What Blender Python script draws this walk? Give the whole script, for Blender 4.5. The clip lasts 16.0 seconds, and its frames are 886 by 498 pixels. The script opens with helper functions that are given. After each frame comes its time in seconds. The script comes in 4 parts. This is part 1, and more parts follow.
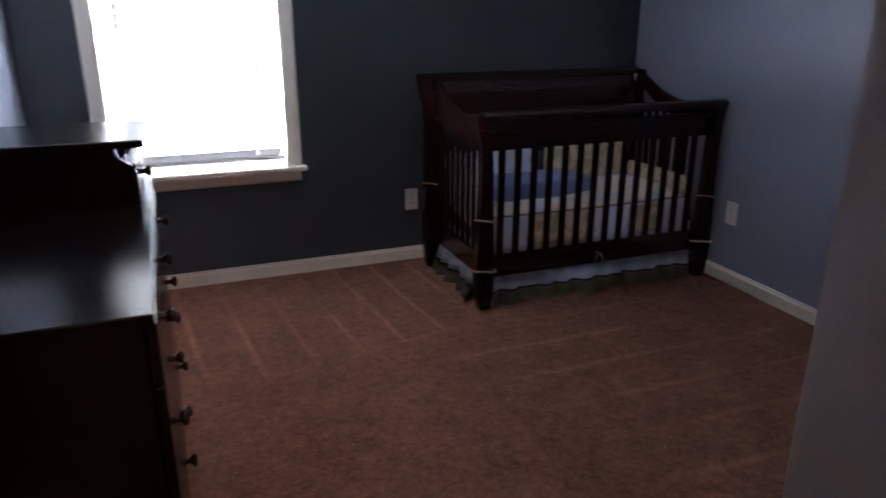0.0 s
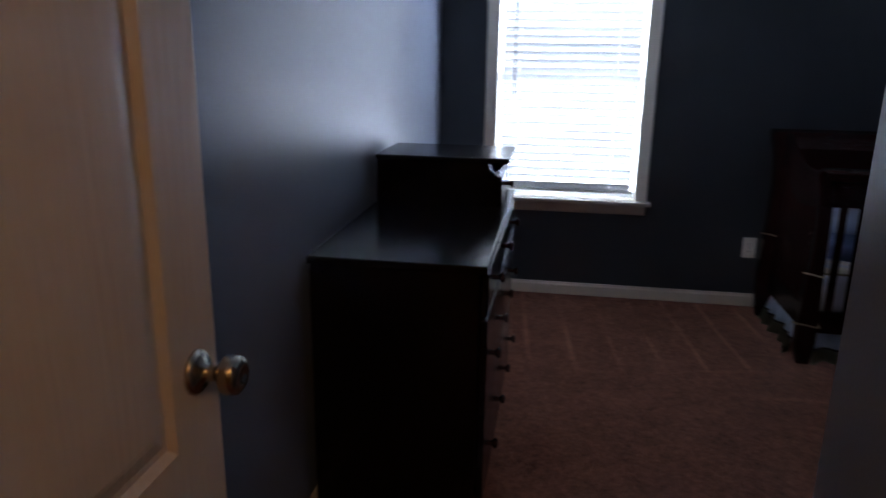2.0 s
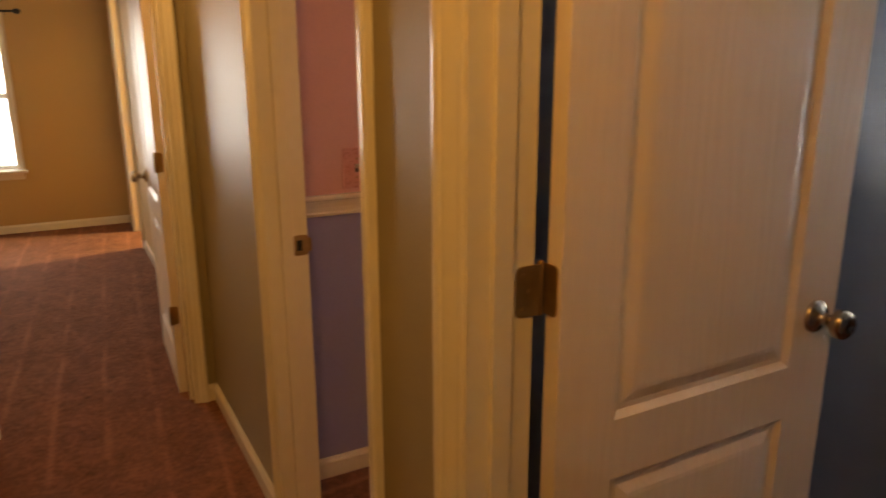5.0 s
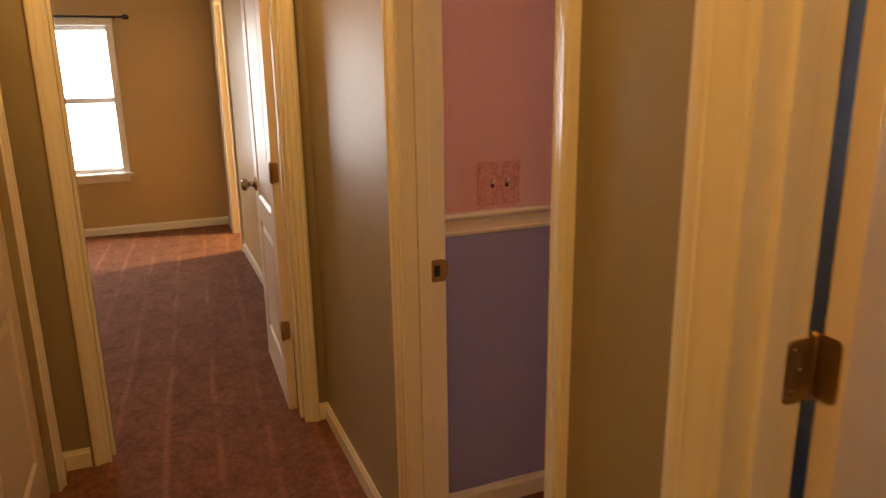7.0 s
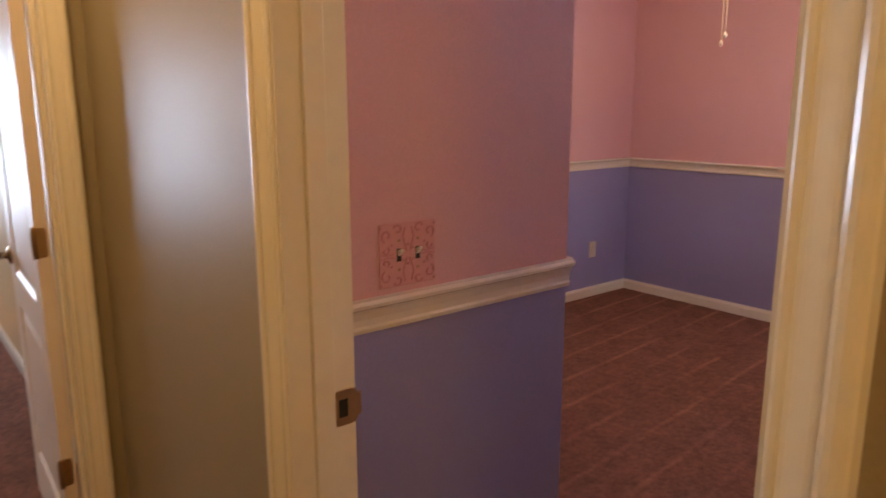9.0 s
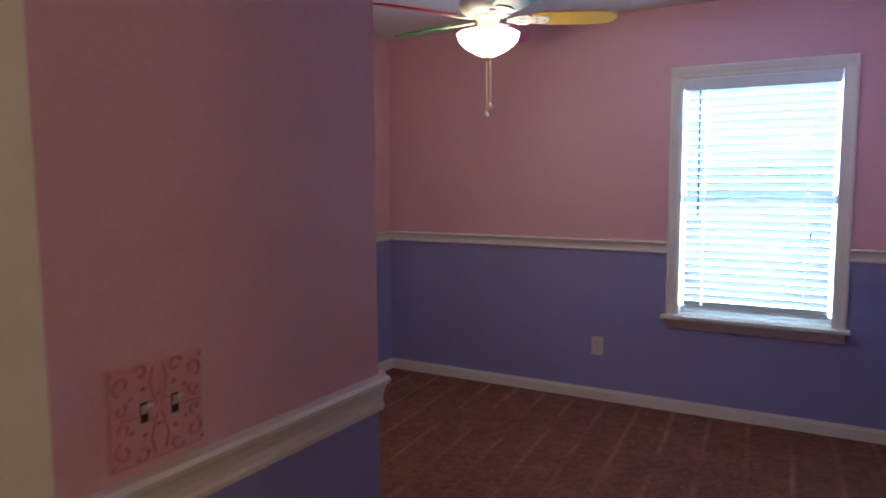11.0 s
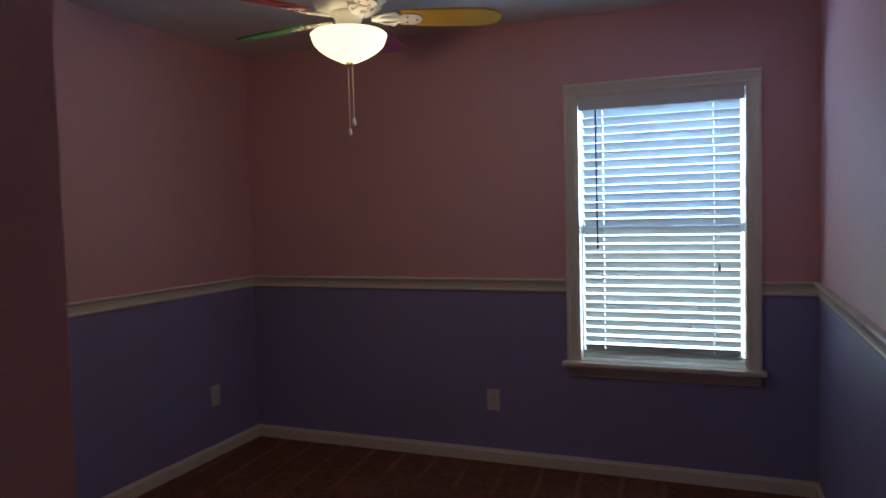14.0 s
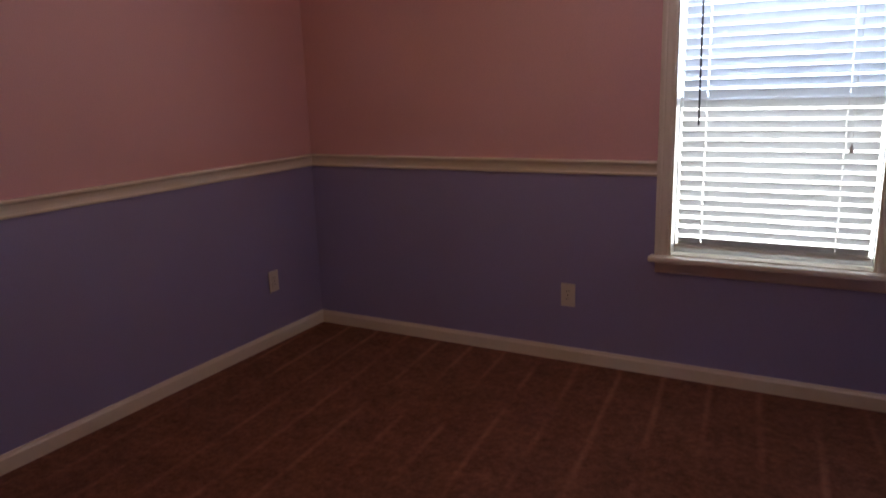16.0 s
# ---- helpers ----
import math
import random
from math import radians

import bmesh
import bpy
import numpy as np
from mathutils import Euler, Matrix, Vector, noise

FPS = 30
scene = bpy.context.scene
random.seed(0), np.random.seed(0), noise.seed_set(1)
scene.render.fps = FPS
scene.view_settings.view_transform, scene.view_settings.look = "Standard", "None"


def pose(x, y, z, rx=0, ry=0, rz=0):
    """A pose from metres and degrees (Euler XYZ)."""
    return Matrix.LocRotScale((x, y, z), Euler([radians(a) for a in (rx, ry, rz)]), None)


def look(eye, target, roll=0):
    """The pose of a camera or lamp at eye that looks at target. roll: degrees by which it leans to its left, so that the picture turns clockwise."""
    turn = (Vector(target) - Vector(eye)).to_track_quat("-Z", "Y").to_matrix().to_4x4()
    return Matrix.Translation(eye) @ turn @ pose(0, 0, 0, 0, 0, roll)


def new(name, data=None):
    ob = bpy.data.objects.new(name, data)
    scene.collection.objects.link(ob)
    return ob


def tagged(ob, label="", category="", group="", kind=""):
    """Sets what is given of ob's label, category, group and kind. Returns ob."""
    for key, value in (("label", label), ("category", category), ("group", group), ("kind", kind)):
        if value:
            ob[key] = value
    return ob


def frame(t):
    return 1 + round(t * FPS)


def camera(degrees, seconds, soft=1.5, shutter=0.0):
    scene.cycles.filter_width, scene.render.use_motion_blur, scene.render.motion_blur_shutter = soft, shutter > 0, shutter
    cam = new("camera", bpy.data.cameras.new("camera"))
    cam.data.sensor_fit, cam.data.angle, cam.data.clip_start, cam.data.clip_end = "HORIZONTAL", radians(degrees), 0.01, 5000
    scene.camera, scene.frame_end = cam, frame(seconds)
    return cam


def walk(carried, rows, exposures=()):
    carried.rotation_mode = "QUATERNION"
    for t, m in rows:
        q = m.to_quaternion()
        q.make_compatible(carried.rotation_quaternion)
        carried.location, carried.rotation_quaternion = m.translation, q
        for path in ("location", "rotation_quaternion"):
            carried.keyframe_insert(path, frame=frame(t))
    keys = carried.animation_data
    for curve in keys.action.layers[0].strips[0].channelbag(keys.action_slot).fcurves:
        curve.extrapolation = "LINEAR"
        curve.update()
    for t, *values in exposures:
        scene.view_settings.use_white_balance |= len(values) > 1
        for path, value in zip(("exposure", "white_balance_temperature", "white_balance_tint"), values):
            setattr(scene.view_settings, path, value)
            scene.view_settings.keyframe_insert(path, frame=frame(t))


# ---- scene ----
cam = camera(64.2, 16.0, shutter=0.5)

PATH = [
    (0, (0.42, 0.432, 1.344), (1.108, 2.194, 0.695), 0.1),
    (0.5, (0.411, 0.291, 1.357), (0.883, 2.133, 0.736), -0.1),
    (1, (0.403, 0.123, 1.353), (0.666, 2.02, 0.777), 0.1),
    (1.5, (0.426, -0.001, 1.362), (0.453, 1.922, 0.814), 0.2),
    (2, (0.518, -0.087, 1.368), (0.216, 1.818, 0.839), 0.9),
    (2.5, (0.645, -0.212, 1.395), (-0.006, 1.602, 0.859), 1.4),
    (3, (0.697, -0.3, 1.404), (-0.228, 1.388, 0.861), 1.6),
    (3.5, (0.737, -0.381, 1.393), (-0.41, 1.173, 0.875), 0.8),
    (4, (0.792, -0.448, 1.406), (-0.574, 0.92, 0.892), -0.1),
    (4.5, (0.824, -0.47, 1.399), (-0.75, 0.662, 0.908), -0.2),
    (5, (0.823, -0.489, 1.4), (-0.879, 0.439, 0.905), -0.2),
    (5.2, (0.82, -0.502, 1.397), (-0.915, 0.36, 0.904), 0.0),
    (7.3, (0.437, -0.569, 1.43), (-1.354, 0.166, 0.929), -0.9),
    (7.5, (0.349, -0.53, 1.421), (-1.437, 0.221, 0.921), -1.0),
    (8, (0.127, -0.495, 1.396), (-1.605, 0.382, 0.916), -0.8),
    (8.2, (0.054, -0.499, 1.393), (-1.639, 0.458, 0.926), -0.5),
    (10.3, (-0.392, -0.34, 1.38), (-1.612, 1.226, 1.12), -0.6),
    (10.5, (-0.421, -0.328, 1.385), (-1.587, 1.281, 1.145), -0.6),
    (11, (-0.544, -0.204, 1.385), (-1.545, 1.517, 1.184), -0.3),
    (11.5, (-0.682, -0.13, 1.353), (-1.507, 1.685, 1.194), -0.7),
    (12, (-0.668, -0.152, 1.373), (-1.406, 1.698, 1.194), -0.6),
    (12.5, (-0.688, -0.097, 1.385), (-1.347, 1.781, 1.188), -0.2),
    (13, (-0.736, 0.095, 1.392), (-1.344, 1.992, 1.214), -0.5),
    (13.5, (-0.716, 0.218, 1.357), (-1.372, 2.103, 1.234), -1.0),
    (14, (-0.718, 0.371, 1.36), (-1.455, 2.228, 1.26), -1.4),
    (14.5, (-0.79, 0.544, 1.357), (-1.574, 2.381, 1.25), -1.9),
    (15, (-0.786, 0.665, 1.336), (-1.655, 2.459, 1.165), -1.9),
    (15.5, (-0.72, 0.772, 1.349), (-1.691, 2.495, 1.053), -1.8),
    (16, (-0.788, 0.793, 1.359), (-1.739, 2.494, 0.911), -1.9),
]

EXPOSURES = [
    (0, 1.3, 7500, 26), (0.5, 0.6, 7100, 26), (1, 0.22, 6700, 25), (1.5, 0.12, 6700, 24), (2.0, 0.05, 6650, 23), (2.5, -0.15, 6700, 23), (3, 0.3, 7000, 23),
    (3.5, 0.62, 7500, 24), (4, 0.95, 8300, 23), (4.5, 1.12, 9000, 22), (5.2, 1.3, 9900, 21), (7.5, 1.5, 8000, 21), (8.2, 1.62, 7300, 21), (10.3, 1.6, 4750, 13),
    (10.5, 1.48, 4700, 13), (11, 0.85, 4700, 11), (11.5, 0.15, 4900, 10), (12.5, -0.48, 4980, 9), (13.5, -0.62, 5180, 9), (14.5, -0.82, 5430, 11),
    (15, -0.85, 5500, 13), (15.5, -0.48, 5800, 17), (16, 0.0, 6450, 25)]
walk(cam, [(t, look(eye, target, roll)) for t, eye, target, roll in PATH], EXPOSURES)

# ---- light ----
world = bpy.data.worlds.new("sky")
scene.world = world
world.use_nodes = True
sky = world.node_tree.nodes.new("ShaderNodeTexSky")
sky.sky_type, sky.sun_disc = "NISHITA", False
sky.sun_elevation, sky.sun_rotation = radians(40), radians(200)
back = world.node_tree.nodes["Background"]
back.inputs["Strength"].default_value = 0.1
world.node_tree.links.new(sky.outputs["Color"], back.inputs["Color"])


def area_lamp(name, place, target, sx, sz, watts, colour, spread=180):
    d = bpy.data.lights.new(name, "AREA")
    d.shape, d.size, d.size_y, d.energy, d.color, d.spread = "RECTANGLE", sx, sz, watts, colour, radians(spread)
    ob = new(name, d)
    ob.matrix_world = look(place, target)
    return ob


def bulb(name, place, watts, colour, radius=0.06):
    d = bpy.data.lights.new(name, "POINT")
    d.energy, d.color, d.shadow_soft_size = watts, colour, radius
    ob = new(name, d)
    ob.location = place
    return ob


DAY, LAWN, WARM = (0.68, 0.85, 1.0), (0.88, 1.0, 0.93), (1.0, 0.45, 0.055)
area_lamp("nursery_window_daylight", (0.5685, 4.18, 1.26), (0.5685, 0, 1.26), 1.20, 1.38, 120, (0.64, 0.82, 1.0))
area_lamp("pink_window_sky", (-1.0075, 4.18, 1.60), (-1.0075, 0, 1.60), 1.20, 0.69, 27, (0.58, 0.80, 1.0), 165)
area_lamp("pink_window_lawn", (-1.0075, 4.18, 0.91), (-1.0075, 0, 0.91), 1.20, 0.69, 14, LAWN, 165)
area_lamp("tan_window_daylight", (-6.57, -1.2, 1.2), (0, -1.2, 1.2), 0.9, 1.35, 17, DAY)
bulb("hall_bulb", (0.66, -0.62, 2.18), 6.4, WARM, 0.14)
# Added fill lamp, out of view, that brightens the west end of the hall.
bulb("hall_end_fill", (-1.45, -0.52, 2.18), 2.6, WARM, 0.14)
bulb("tan_room_bulb", (-4.3, -2.0, 2.15), 1.8, (1.0, 0.54, 0.14), 0.14)
bulb("fan_bulb", (-1.985, 2.683, 1.985), 3.7, (1.0, 0.58, 0.25), 0.04)
# Unseen warm lamp in the side room; throws the doorway-shaped patch on the carpet.
area_lamp("side_room_lamp", (-5.5, 1.38, 2.0), (-5.5, -0.6, 0.0), 0.20, 0.20, 30, (1.0, 0.86, 0.46))


# ---- materials ----
def shader(name):
    m = bpy.data.materials.new(name)
    m.use_nodes = True
    return m, m.node_tree.nodes, m.node_tree.links, m.node_tree.nodes["Principled BSDF"]


def surface(name, colour, rough=0.5, vary=0.08, grain=60, big=1.5, bump=0.15, depth=0.002, metal=0.0, stretch=(1, 1, 1), spec=0.5, coat=0.0):
    """Paint, wood, cloth: two scales of noise in colour and gloss, and a fine relief."""
    m, n, l, p = shader(name)
    tc = n.new("ShaderNodeTexCoord")
    mp = n.new("ShaderNodeMapping")
    mp.inputs["Scale"].default_value = stretch
    l.new(tc.outputs["Object"], mp.inputs["Vector"])
    fine, wide = n.new("ShaderNodeTexNoise"), n.new("ShaderNodeTexNoise")
    fine.inputs["Scale"].default_value, fine.inputs["Detail"].default_value = grain, 4
    wide.inputs["Scale"].default_value, wide.inputs["Detail"].default_value = big, 3
    for t in (fine, wide):
        l.new(mp.outputs["Vector"], t.inputs["Vector"])
    mixed = n.new("ShaderNodeMix")
    mixed.data_type = "FLOAT"
    mixed.inputs[0].default_value = 0.5
    l.new(fine.outputs["Fac"], mixed.inputs[2])
    l.new(wide.outputs["Fac"], mixed.inputs[3])
    ramp = n.new("ShaderNodeValToRGB")
    lo, hi = [c * (1 - vary) for c in colour], [min(1, c * (1 + vary)) for c in colour]
    ramp.color_ramp.elements[0].color, ramp.color_ramp.elements[1].color = (*lo, 1), (*hi, 1)
    ramp.color_ramp.elements[0].position, ramp.color_ramp.elements[1].position = 0.15, 0.85
    ramp.color_ramp.interpolation = "EASE"
    l.new(mixed.outputs[0], ramp.inputs["Fac"])
    l.new(ramp.outputs["Color"], p.inputs["Base Color"])
    gloss = n.new("ShaderNodeMapRange")
    gloss.inputs["To Min"].default_value, gloss.inputs["To Max"].default_value = max(0.02, rough - 0.06), min(1, rough + 0.06)
    l.new(wide.outputs["Fac"], gloss.inputs["Value"])
    l.new(gloss.outputs["Result"], p.inputs["Roughness"])
    p.inputs["Metallic"].default_value = metal
    p.inputs["Specular IOR Level"].default_value = spec
    p.inputs["Coat Weight"].default_value = coat
    b = n.new("ShaderNodeBump")
    b.inputs["Strength"].default_value, b.inputs["Distance"].default_value = bump, depth
    l.new(fine.outputs["Fac"], b.inputs["Height"])
    l.new(b.outputs["Normal"], p.inputs["Normal"])
    return m


def carpet_material():
    """Brown cut pile with the pale lines that a vacuum cleaner leaves."""
    m, n, l, p = shader("brown_carpet")
    tc = n.new("ShaderNodeTexCoord")
    sep = n.new("ShaderNodeSeparateXYZ")
    l.new(tc.outputs["Object"], sep.inputs[0])

    def math_node(op, a, b=None):
        k = n.new("ShaderNodeMath")
        k.operation = op
        for i, v in enumerate((a, b)):
            if v is None:
                continue
            if isinstance(v, (int, float)):
                k.inputs[i].default_value = v
            else:
                l.new(v, k.inputs[i])
        return k.outputs[0]

    def noise_node(scale, detail=3):
        t = n.new("ShaderNodeTexNoise")
        t.inputs["Scale"].default_value, t.inputs["Detail"].default_value = scale, detail
        l.new(tc.outputs["Object"], t.inputs["Vector"])
        return t.outputs["Fac"]

    warp, patch, pile, tuft = noise_node(0.9, 2), noise_node(1.7, 2), noise_node(240, 2), noise_node(55, 4)
    clump, mottle = noise_node(24, 5), noise_node(7.0, 5)
    bend = math_node("MULTIPLY", math_node("SUBTRACT", warp, 0.5), 0.07)
    x, y = sep.outputs[0], sep.outputs[1]
    nursery = math_node("GREATER_THAN", x, -0.2)

    def soft_step(value, lo, hi, floor_=0.0):
        k = n.new("ShaderNodeMapRange")
        k.inputs["From Min"].default_value, k.inputs["From Max"].default_value, k.inputs["To Min"].default_value = lo, hi, floor_
        k.interpolation_type = "SMOOTHSTEP"
        l.new(value, k.inputs["Value"])
        return k.outputs[0]

    def lines(along, across, tilt, step, shift):
        """Soft pale ridges every step metres, with one flank of each stroke a little paler."""
        u = math_node("ADD", math_node("ADD", across, math_node("MULTIPLY", along, tilt)), bend)
        f = math_node("FRACT", math_node("ADD", math_node("DIVIDE", u, step), shift))
        ridge = soft_step(math_node("ABSOLUTE", math_node("SUBTRACT", f, 0.5)), 0.39, 0.5)
        return math_node("ADD", ridge, math_node("MULTIPLY", f, 0.12))

    long_lines = lines(y, x, 0.10, 0.2, math_node("MULTIPLY", nursery, 0.24))
    cross_lines = lines(x, y, 0.02, 0.235, 0.03)
    hall_lines = lines(x, y, 0.06, 0.19, 0.0)
    slant = math_node("SUBTRACT", y, math_node("MULTIPLY", x, 0.195))
    near = math_node("MULTIPLY", soft_step(slant, 2.765, 2.735), nursery)
    seam = math_node("MULTIPLY", soft_step(math_node("ABSOLUTE", math_node("SUBTRACT", slant, 2.75)), 0.03, 0.0), nursery)
    cross = math_node("MULTIPLY", cross_lines, math_node("MULTIPLY", soft_step(x, 1.2, 1.75), 0.62))
    hall = math_node("LESS_THAN", y, 0.06)

    def blend(share, a, b):
        k = n.new("ShaderNodeMix")
        k.data_type = "FLOAT"
        l.new(share, k.inputs[0])
        l.new(a, k.inputs[2])
        l.new(b, k.inputs[3])
        return k.outputs[0]

    laid = blend(hall, blend(near, long_lines, cross), math_node("MULTIPLY", hall_lines, 0.7))
    laid = math_node("ADD", laid, math_node("MULTIPLY", seam, 0.35))
    stroke = math_node("MULTIPLY", laid, soft_step(patch, 0.40, 0.62, 0.14))
    grain = math_node("ADD", math_node("MULTIPLY", pile, 0.35), math_node("ADD", math_node("MULTIPLY", tuft, 0.55), math_node("MULTIPLY", math_node("SUBTRACT", clump, 0.5), 0.34)))
    total = math_node("ADD", math_node("ADD", math_node("MULTIPLY", stroke, 0.29), math_node("MULTIPLY", math_node("SUBTRACT", mottle, 0.5), 0.34)), math_node("ADD", grain, 0.05))
    ramp = n.new("ShaderNodeValToRGB")
    ramp.color_ramp.elements[0].position, ramp.color_ramp.elements[1].position = 0.3, 1.0
    ramp.color_ramp.elements[0].color, ramp.color_ramp.elements[1].color = (0.110, 0.039, 0.025, 1), (0.43, 0.182, 0.112, 1)
    l.new(total, ramp.inputs["Fac"])
    l.new(ramp.outputs["Color"], p.inputs["Base Color"])
    p.inputs["Roughness"].default_value, p.inputs["Specular IOR Level"].default_value = 0.95, 0.1
    p.inputs["Sheen Weight"].default_value, p.inputs["Sheen Roughness"].default_value = 0.05, 0.6
    b = n.new("ShaderNodeBump")
    b.inputs["Strength"].default_value, b.inputs["Distance"].default_value = 0.9, 0.006
    l.new(math_node("ADD", pile, math_node("ADD", math_node("MULTIPLY", tuft, 0.8), math_node("MULTIPLY", stroke, 0.5))), b.inputs["Height"])
    l.new(b.outputs["Normal"], p.inputs["Normal"])
    return m


def thin_white(name, colour, through_share):
    """A white slat or shade that lets some light through."""
    m, n, l, p = shader(name)
    p.inputs["Base Color"].default_value, p.inputs["Roughness"].default_value = (*colour, 1), 0.45
    tr = n.new("ShaderNodeBsdfTranslucent")
    tr.inputs["Color"].default_value = (*colour, 1)
    mx = n.new("ShaderNodeMixShader")
    mx.inputs[0].default_value = through_share
    l.new(p.outputs[0], mx.inputs[1])
    l.new(tr.outputs[0], mx.inputs[2])
    l.new(mx.outputs[0], n["Material Output"].inputs["Surface"])
    return m


def glowing(name, colour, strength):
    m, n, l, p = shader(name)
    p.inputs["Base Color"].default_value = (0.9, 0.85, 0.75, 1)
    p.inputs["Emission Color"].default_value, p.inputs["Emission Strength"].default_value = (*colour, 1), strength
    return m


def glass_material():
    m, n, l, p = shader("window_glass")
    p.inputs["Base Color"].default_value, p.inputs["Roughness"].default_value = (1, 1, 1, 1), 0.0
    p.inputs["Transmission Weight"].default_value, p.inputs["IOR"].default_value = 1.0, 1.45
    return m


def print_cloth(name, colours, scale):
    """A printed fabric: soft blots of a few colours."""
    m, n, l, p = shader(name)
    tc, v, ramp = n.new("ShaderNodeTexCoord"), n.new("ShaderNodeTexNoise"), n.new("ShaderNodeValToRGB")
    v.inputs["Scale"].default_value, v.inputs["Detail"].default_value = scale, 2
    l.new(tc.outputs["Object"], v.inputs["Vector"])
    l.new(v.outputs["Fac"], ramp.inputs["Fac"])
    ramp.color_ramp.interpolation = "EASE"
    e = ramp.color_ramp.elements
    e[0].position, e[1].position = 0.36, 0.64
    e[0].color, e[1].color = (*colours[0], 1), (*colours[-1], 1)
    for i, c in enumerate(colours[1:-1]):
        k = e.new(0.36 + 0.28 * (i + 1) / (len(colours) - 1))
        k.color = (*c, 1)
    l.new(ramp.outputs["Color"], p.inputs["Base Color"])
    p.inputs["Roughness"].default_value = 0.9
    return m


def door_paint():
    """White paint over a moulded skin with long cathedral wood grain."""
    m = surface("white_grained_door_paint", (0.80, 0.70, 0.61), 0.42, 0.04, 26, 1.5, 0.20, 0.002, stretch=(6, 6, 0.5))
    n, l = m.node_tree.nodes, m.node_tree.links
    p = n["Principled BSDF"]
    tc, mp, wave, b = n.new("ShaderNodeTexCoord"), n.new("ShaderNodeMapping"), n.new("ShaderNodeTexWave"), n.new("ShaderNodeBump")
    mp.inputs["Scale"].default_value = (0.2, 1.0, 0.10)
    wave.wave_type, wave.bands_direction = "BANDS", "Y"
    wave.inputs["Scale"].default_value, wave.inputs["Distortion"].default_value = 9, 15
    wave.inputs["Detail"].default_value, wave.inputs["Detail Scale"].default_value = 2, 1.1
    l.new(tc.outputs["Object"], mp.inputs["Vector"])
    l.new(mp.outputs["Vector"], wave.inputs["Vector"])
    b.inputs["Strength"].default_value, b.inputs["Distance"].default_value = 0.20, 0.0012
    l.new(wave.outputs["Fac"], b.inputs["Height"])
    l.new(p.inputs["Normal"].links[0].from_socket, b.inputs["Normal"])
    l.new(b.outputs["Normal"], p.inputs["Normal"])
    return m


# DARKSLATE goes on the window wall, darker than SLATE on the other nursery walls.
DARKSLATE = surface("darker_slate_satin", (0.055, 0.066, 0.077), 0.38, 0.09, 190, 0.9, 0.15, 0.0015, spec=0.36)
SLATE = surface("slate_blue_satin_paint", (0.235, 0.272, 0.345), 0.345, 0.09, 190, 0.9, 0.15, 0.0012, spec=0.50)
PINK = surface("pink_satin_paint", (0.71, 0.43, 0.465), 0.50, 0.09, 190, 0.9, 0.15, 0.0015, spec=0.25)
LAVENDER = surface("lavender_satin_paint", (0.32, 0.31, 0.56), 0.46, 0.09, 190, 0.9, 0.15, 0.0015, spec=0.28)
GREIGE = surface("greige_satin_paint", (0.32, 0.27, 0.18), 0.45, 0.09, 190, 0.9, 0.15, 0.0015, spec=0.36)
TAN = surface("tan_satin_paint", (0.53, 0.37, 0.18), 0.36, 0.09, 190, 0.9, 0.15, 0.0015)
CEILING = surface("textured_ceiling_paint", (0.74, 0.74, 0.73), 0.9, 0.06, 70, 1.2, 0.8, 0.006)
TRIM = surface("white_gloss_trim_paint", (0.80, 0.75, 0.65), 0.17, 0.04, 40, 1.2, 0.06, 0.001)
DOORPAINT = door_paint()
PLASTIC = surface("ivory_plastic", (0.72, 0.69, 0.62), 0.35, 0.03, 30, 2, 0.02)
DARKHOLE = surface("dark_slot", (0.02, 0.02, 0.02), 0.7, 0.1)
CARPET = carpet_material()
ESPRESSO = surface("espresso_lacquered_wood", (0.007, 0.005, 0.006), 0.205, 0.15, 30, 2, 0.12, 0.001, stretch=(9, 0.6, 9), spec=0.24)
CHERRY = surface("dark_cherry_wood", (0.030, 0.0076, 0.0070), 0.205, 0.10, 30, 2, 0.05, 0.001, stretch=(0.6, 9, 9))
NICKEL = surface("brushed_nickel", (0.45, 0.39, 0.33), 0.22, 0.1, 90, 3, 0.1, 0.0005, metal=1.0)
BRONZE = surface("aged_brass", (0.44, 0.30, 0.16), 0.45, 0.25, 40, 8, 0.15, 0.0005, metal=1.0)
BLACKIRON = surface("black_iron", (0.03, 0.03, 0.03), 0.45, 0.2, metal=0.6)
SLAT = thin_white("white_slat", (0.70, 0.71, 0.71), 0.09)
VINYL = surface("white_vinyl", (0.75, 0.76, 0.76), 0.3, 0.03)
CORD = surface("white_cord", (0.75, 0.75, 0.72), 0.8, 0.05)
GLASS = glass_material()
BOWL = glowing("lit_frosted_glass", (1.0, 0.74, 0.36), 3.0)
PLATEPINK = surface("pink_moulded_plate", (0.66, 0.34, 0.35), 0.45, 0.08, 60, 4, 0.2)
# The raised curls are a darker pink than the plate.
PLATECURL = surface("darker_pink_relief", (0.56, 0.25, 0.26), 0.5, 0.2, 90, 6, 0.2)
SHEET = print_cloth("cream_print_sheet", [(0.84, 0.74, 0.58), (0.85, 0.80, 0.72), (0.58, 0.67, 0.82)], 9)
BUMPER = print_cloth("tan_print_bumper", [(0.56, 0.42, 0.25), (0.76, 0.64, 0.47), (0.40, 0.44, 0.30)], 14)
BLUECLOTH = surface("blue_cotton", (0.20, 0.28, 0.52), 0.9, 0.1, 200, 4, 0.3)
PALECLOTH = surface("pale_blue_cotton", (0.64, 0.73, 0.88), 0.9, 0.1, 200, 4, 0.3)
HEM = surface("olive_hem_cloth", (0.24, 0.21, 0.14), 0.9, 0.15, 200, 4, 0.3)
PIPING = surface("dark_brown_piping", (0.035, 0.022, 0.016), 0.8, 0.1)
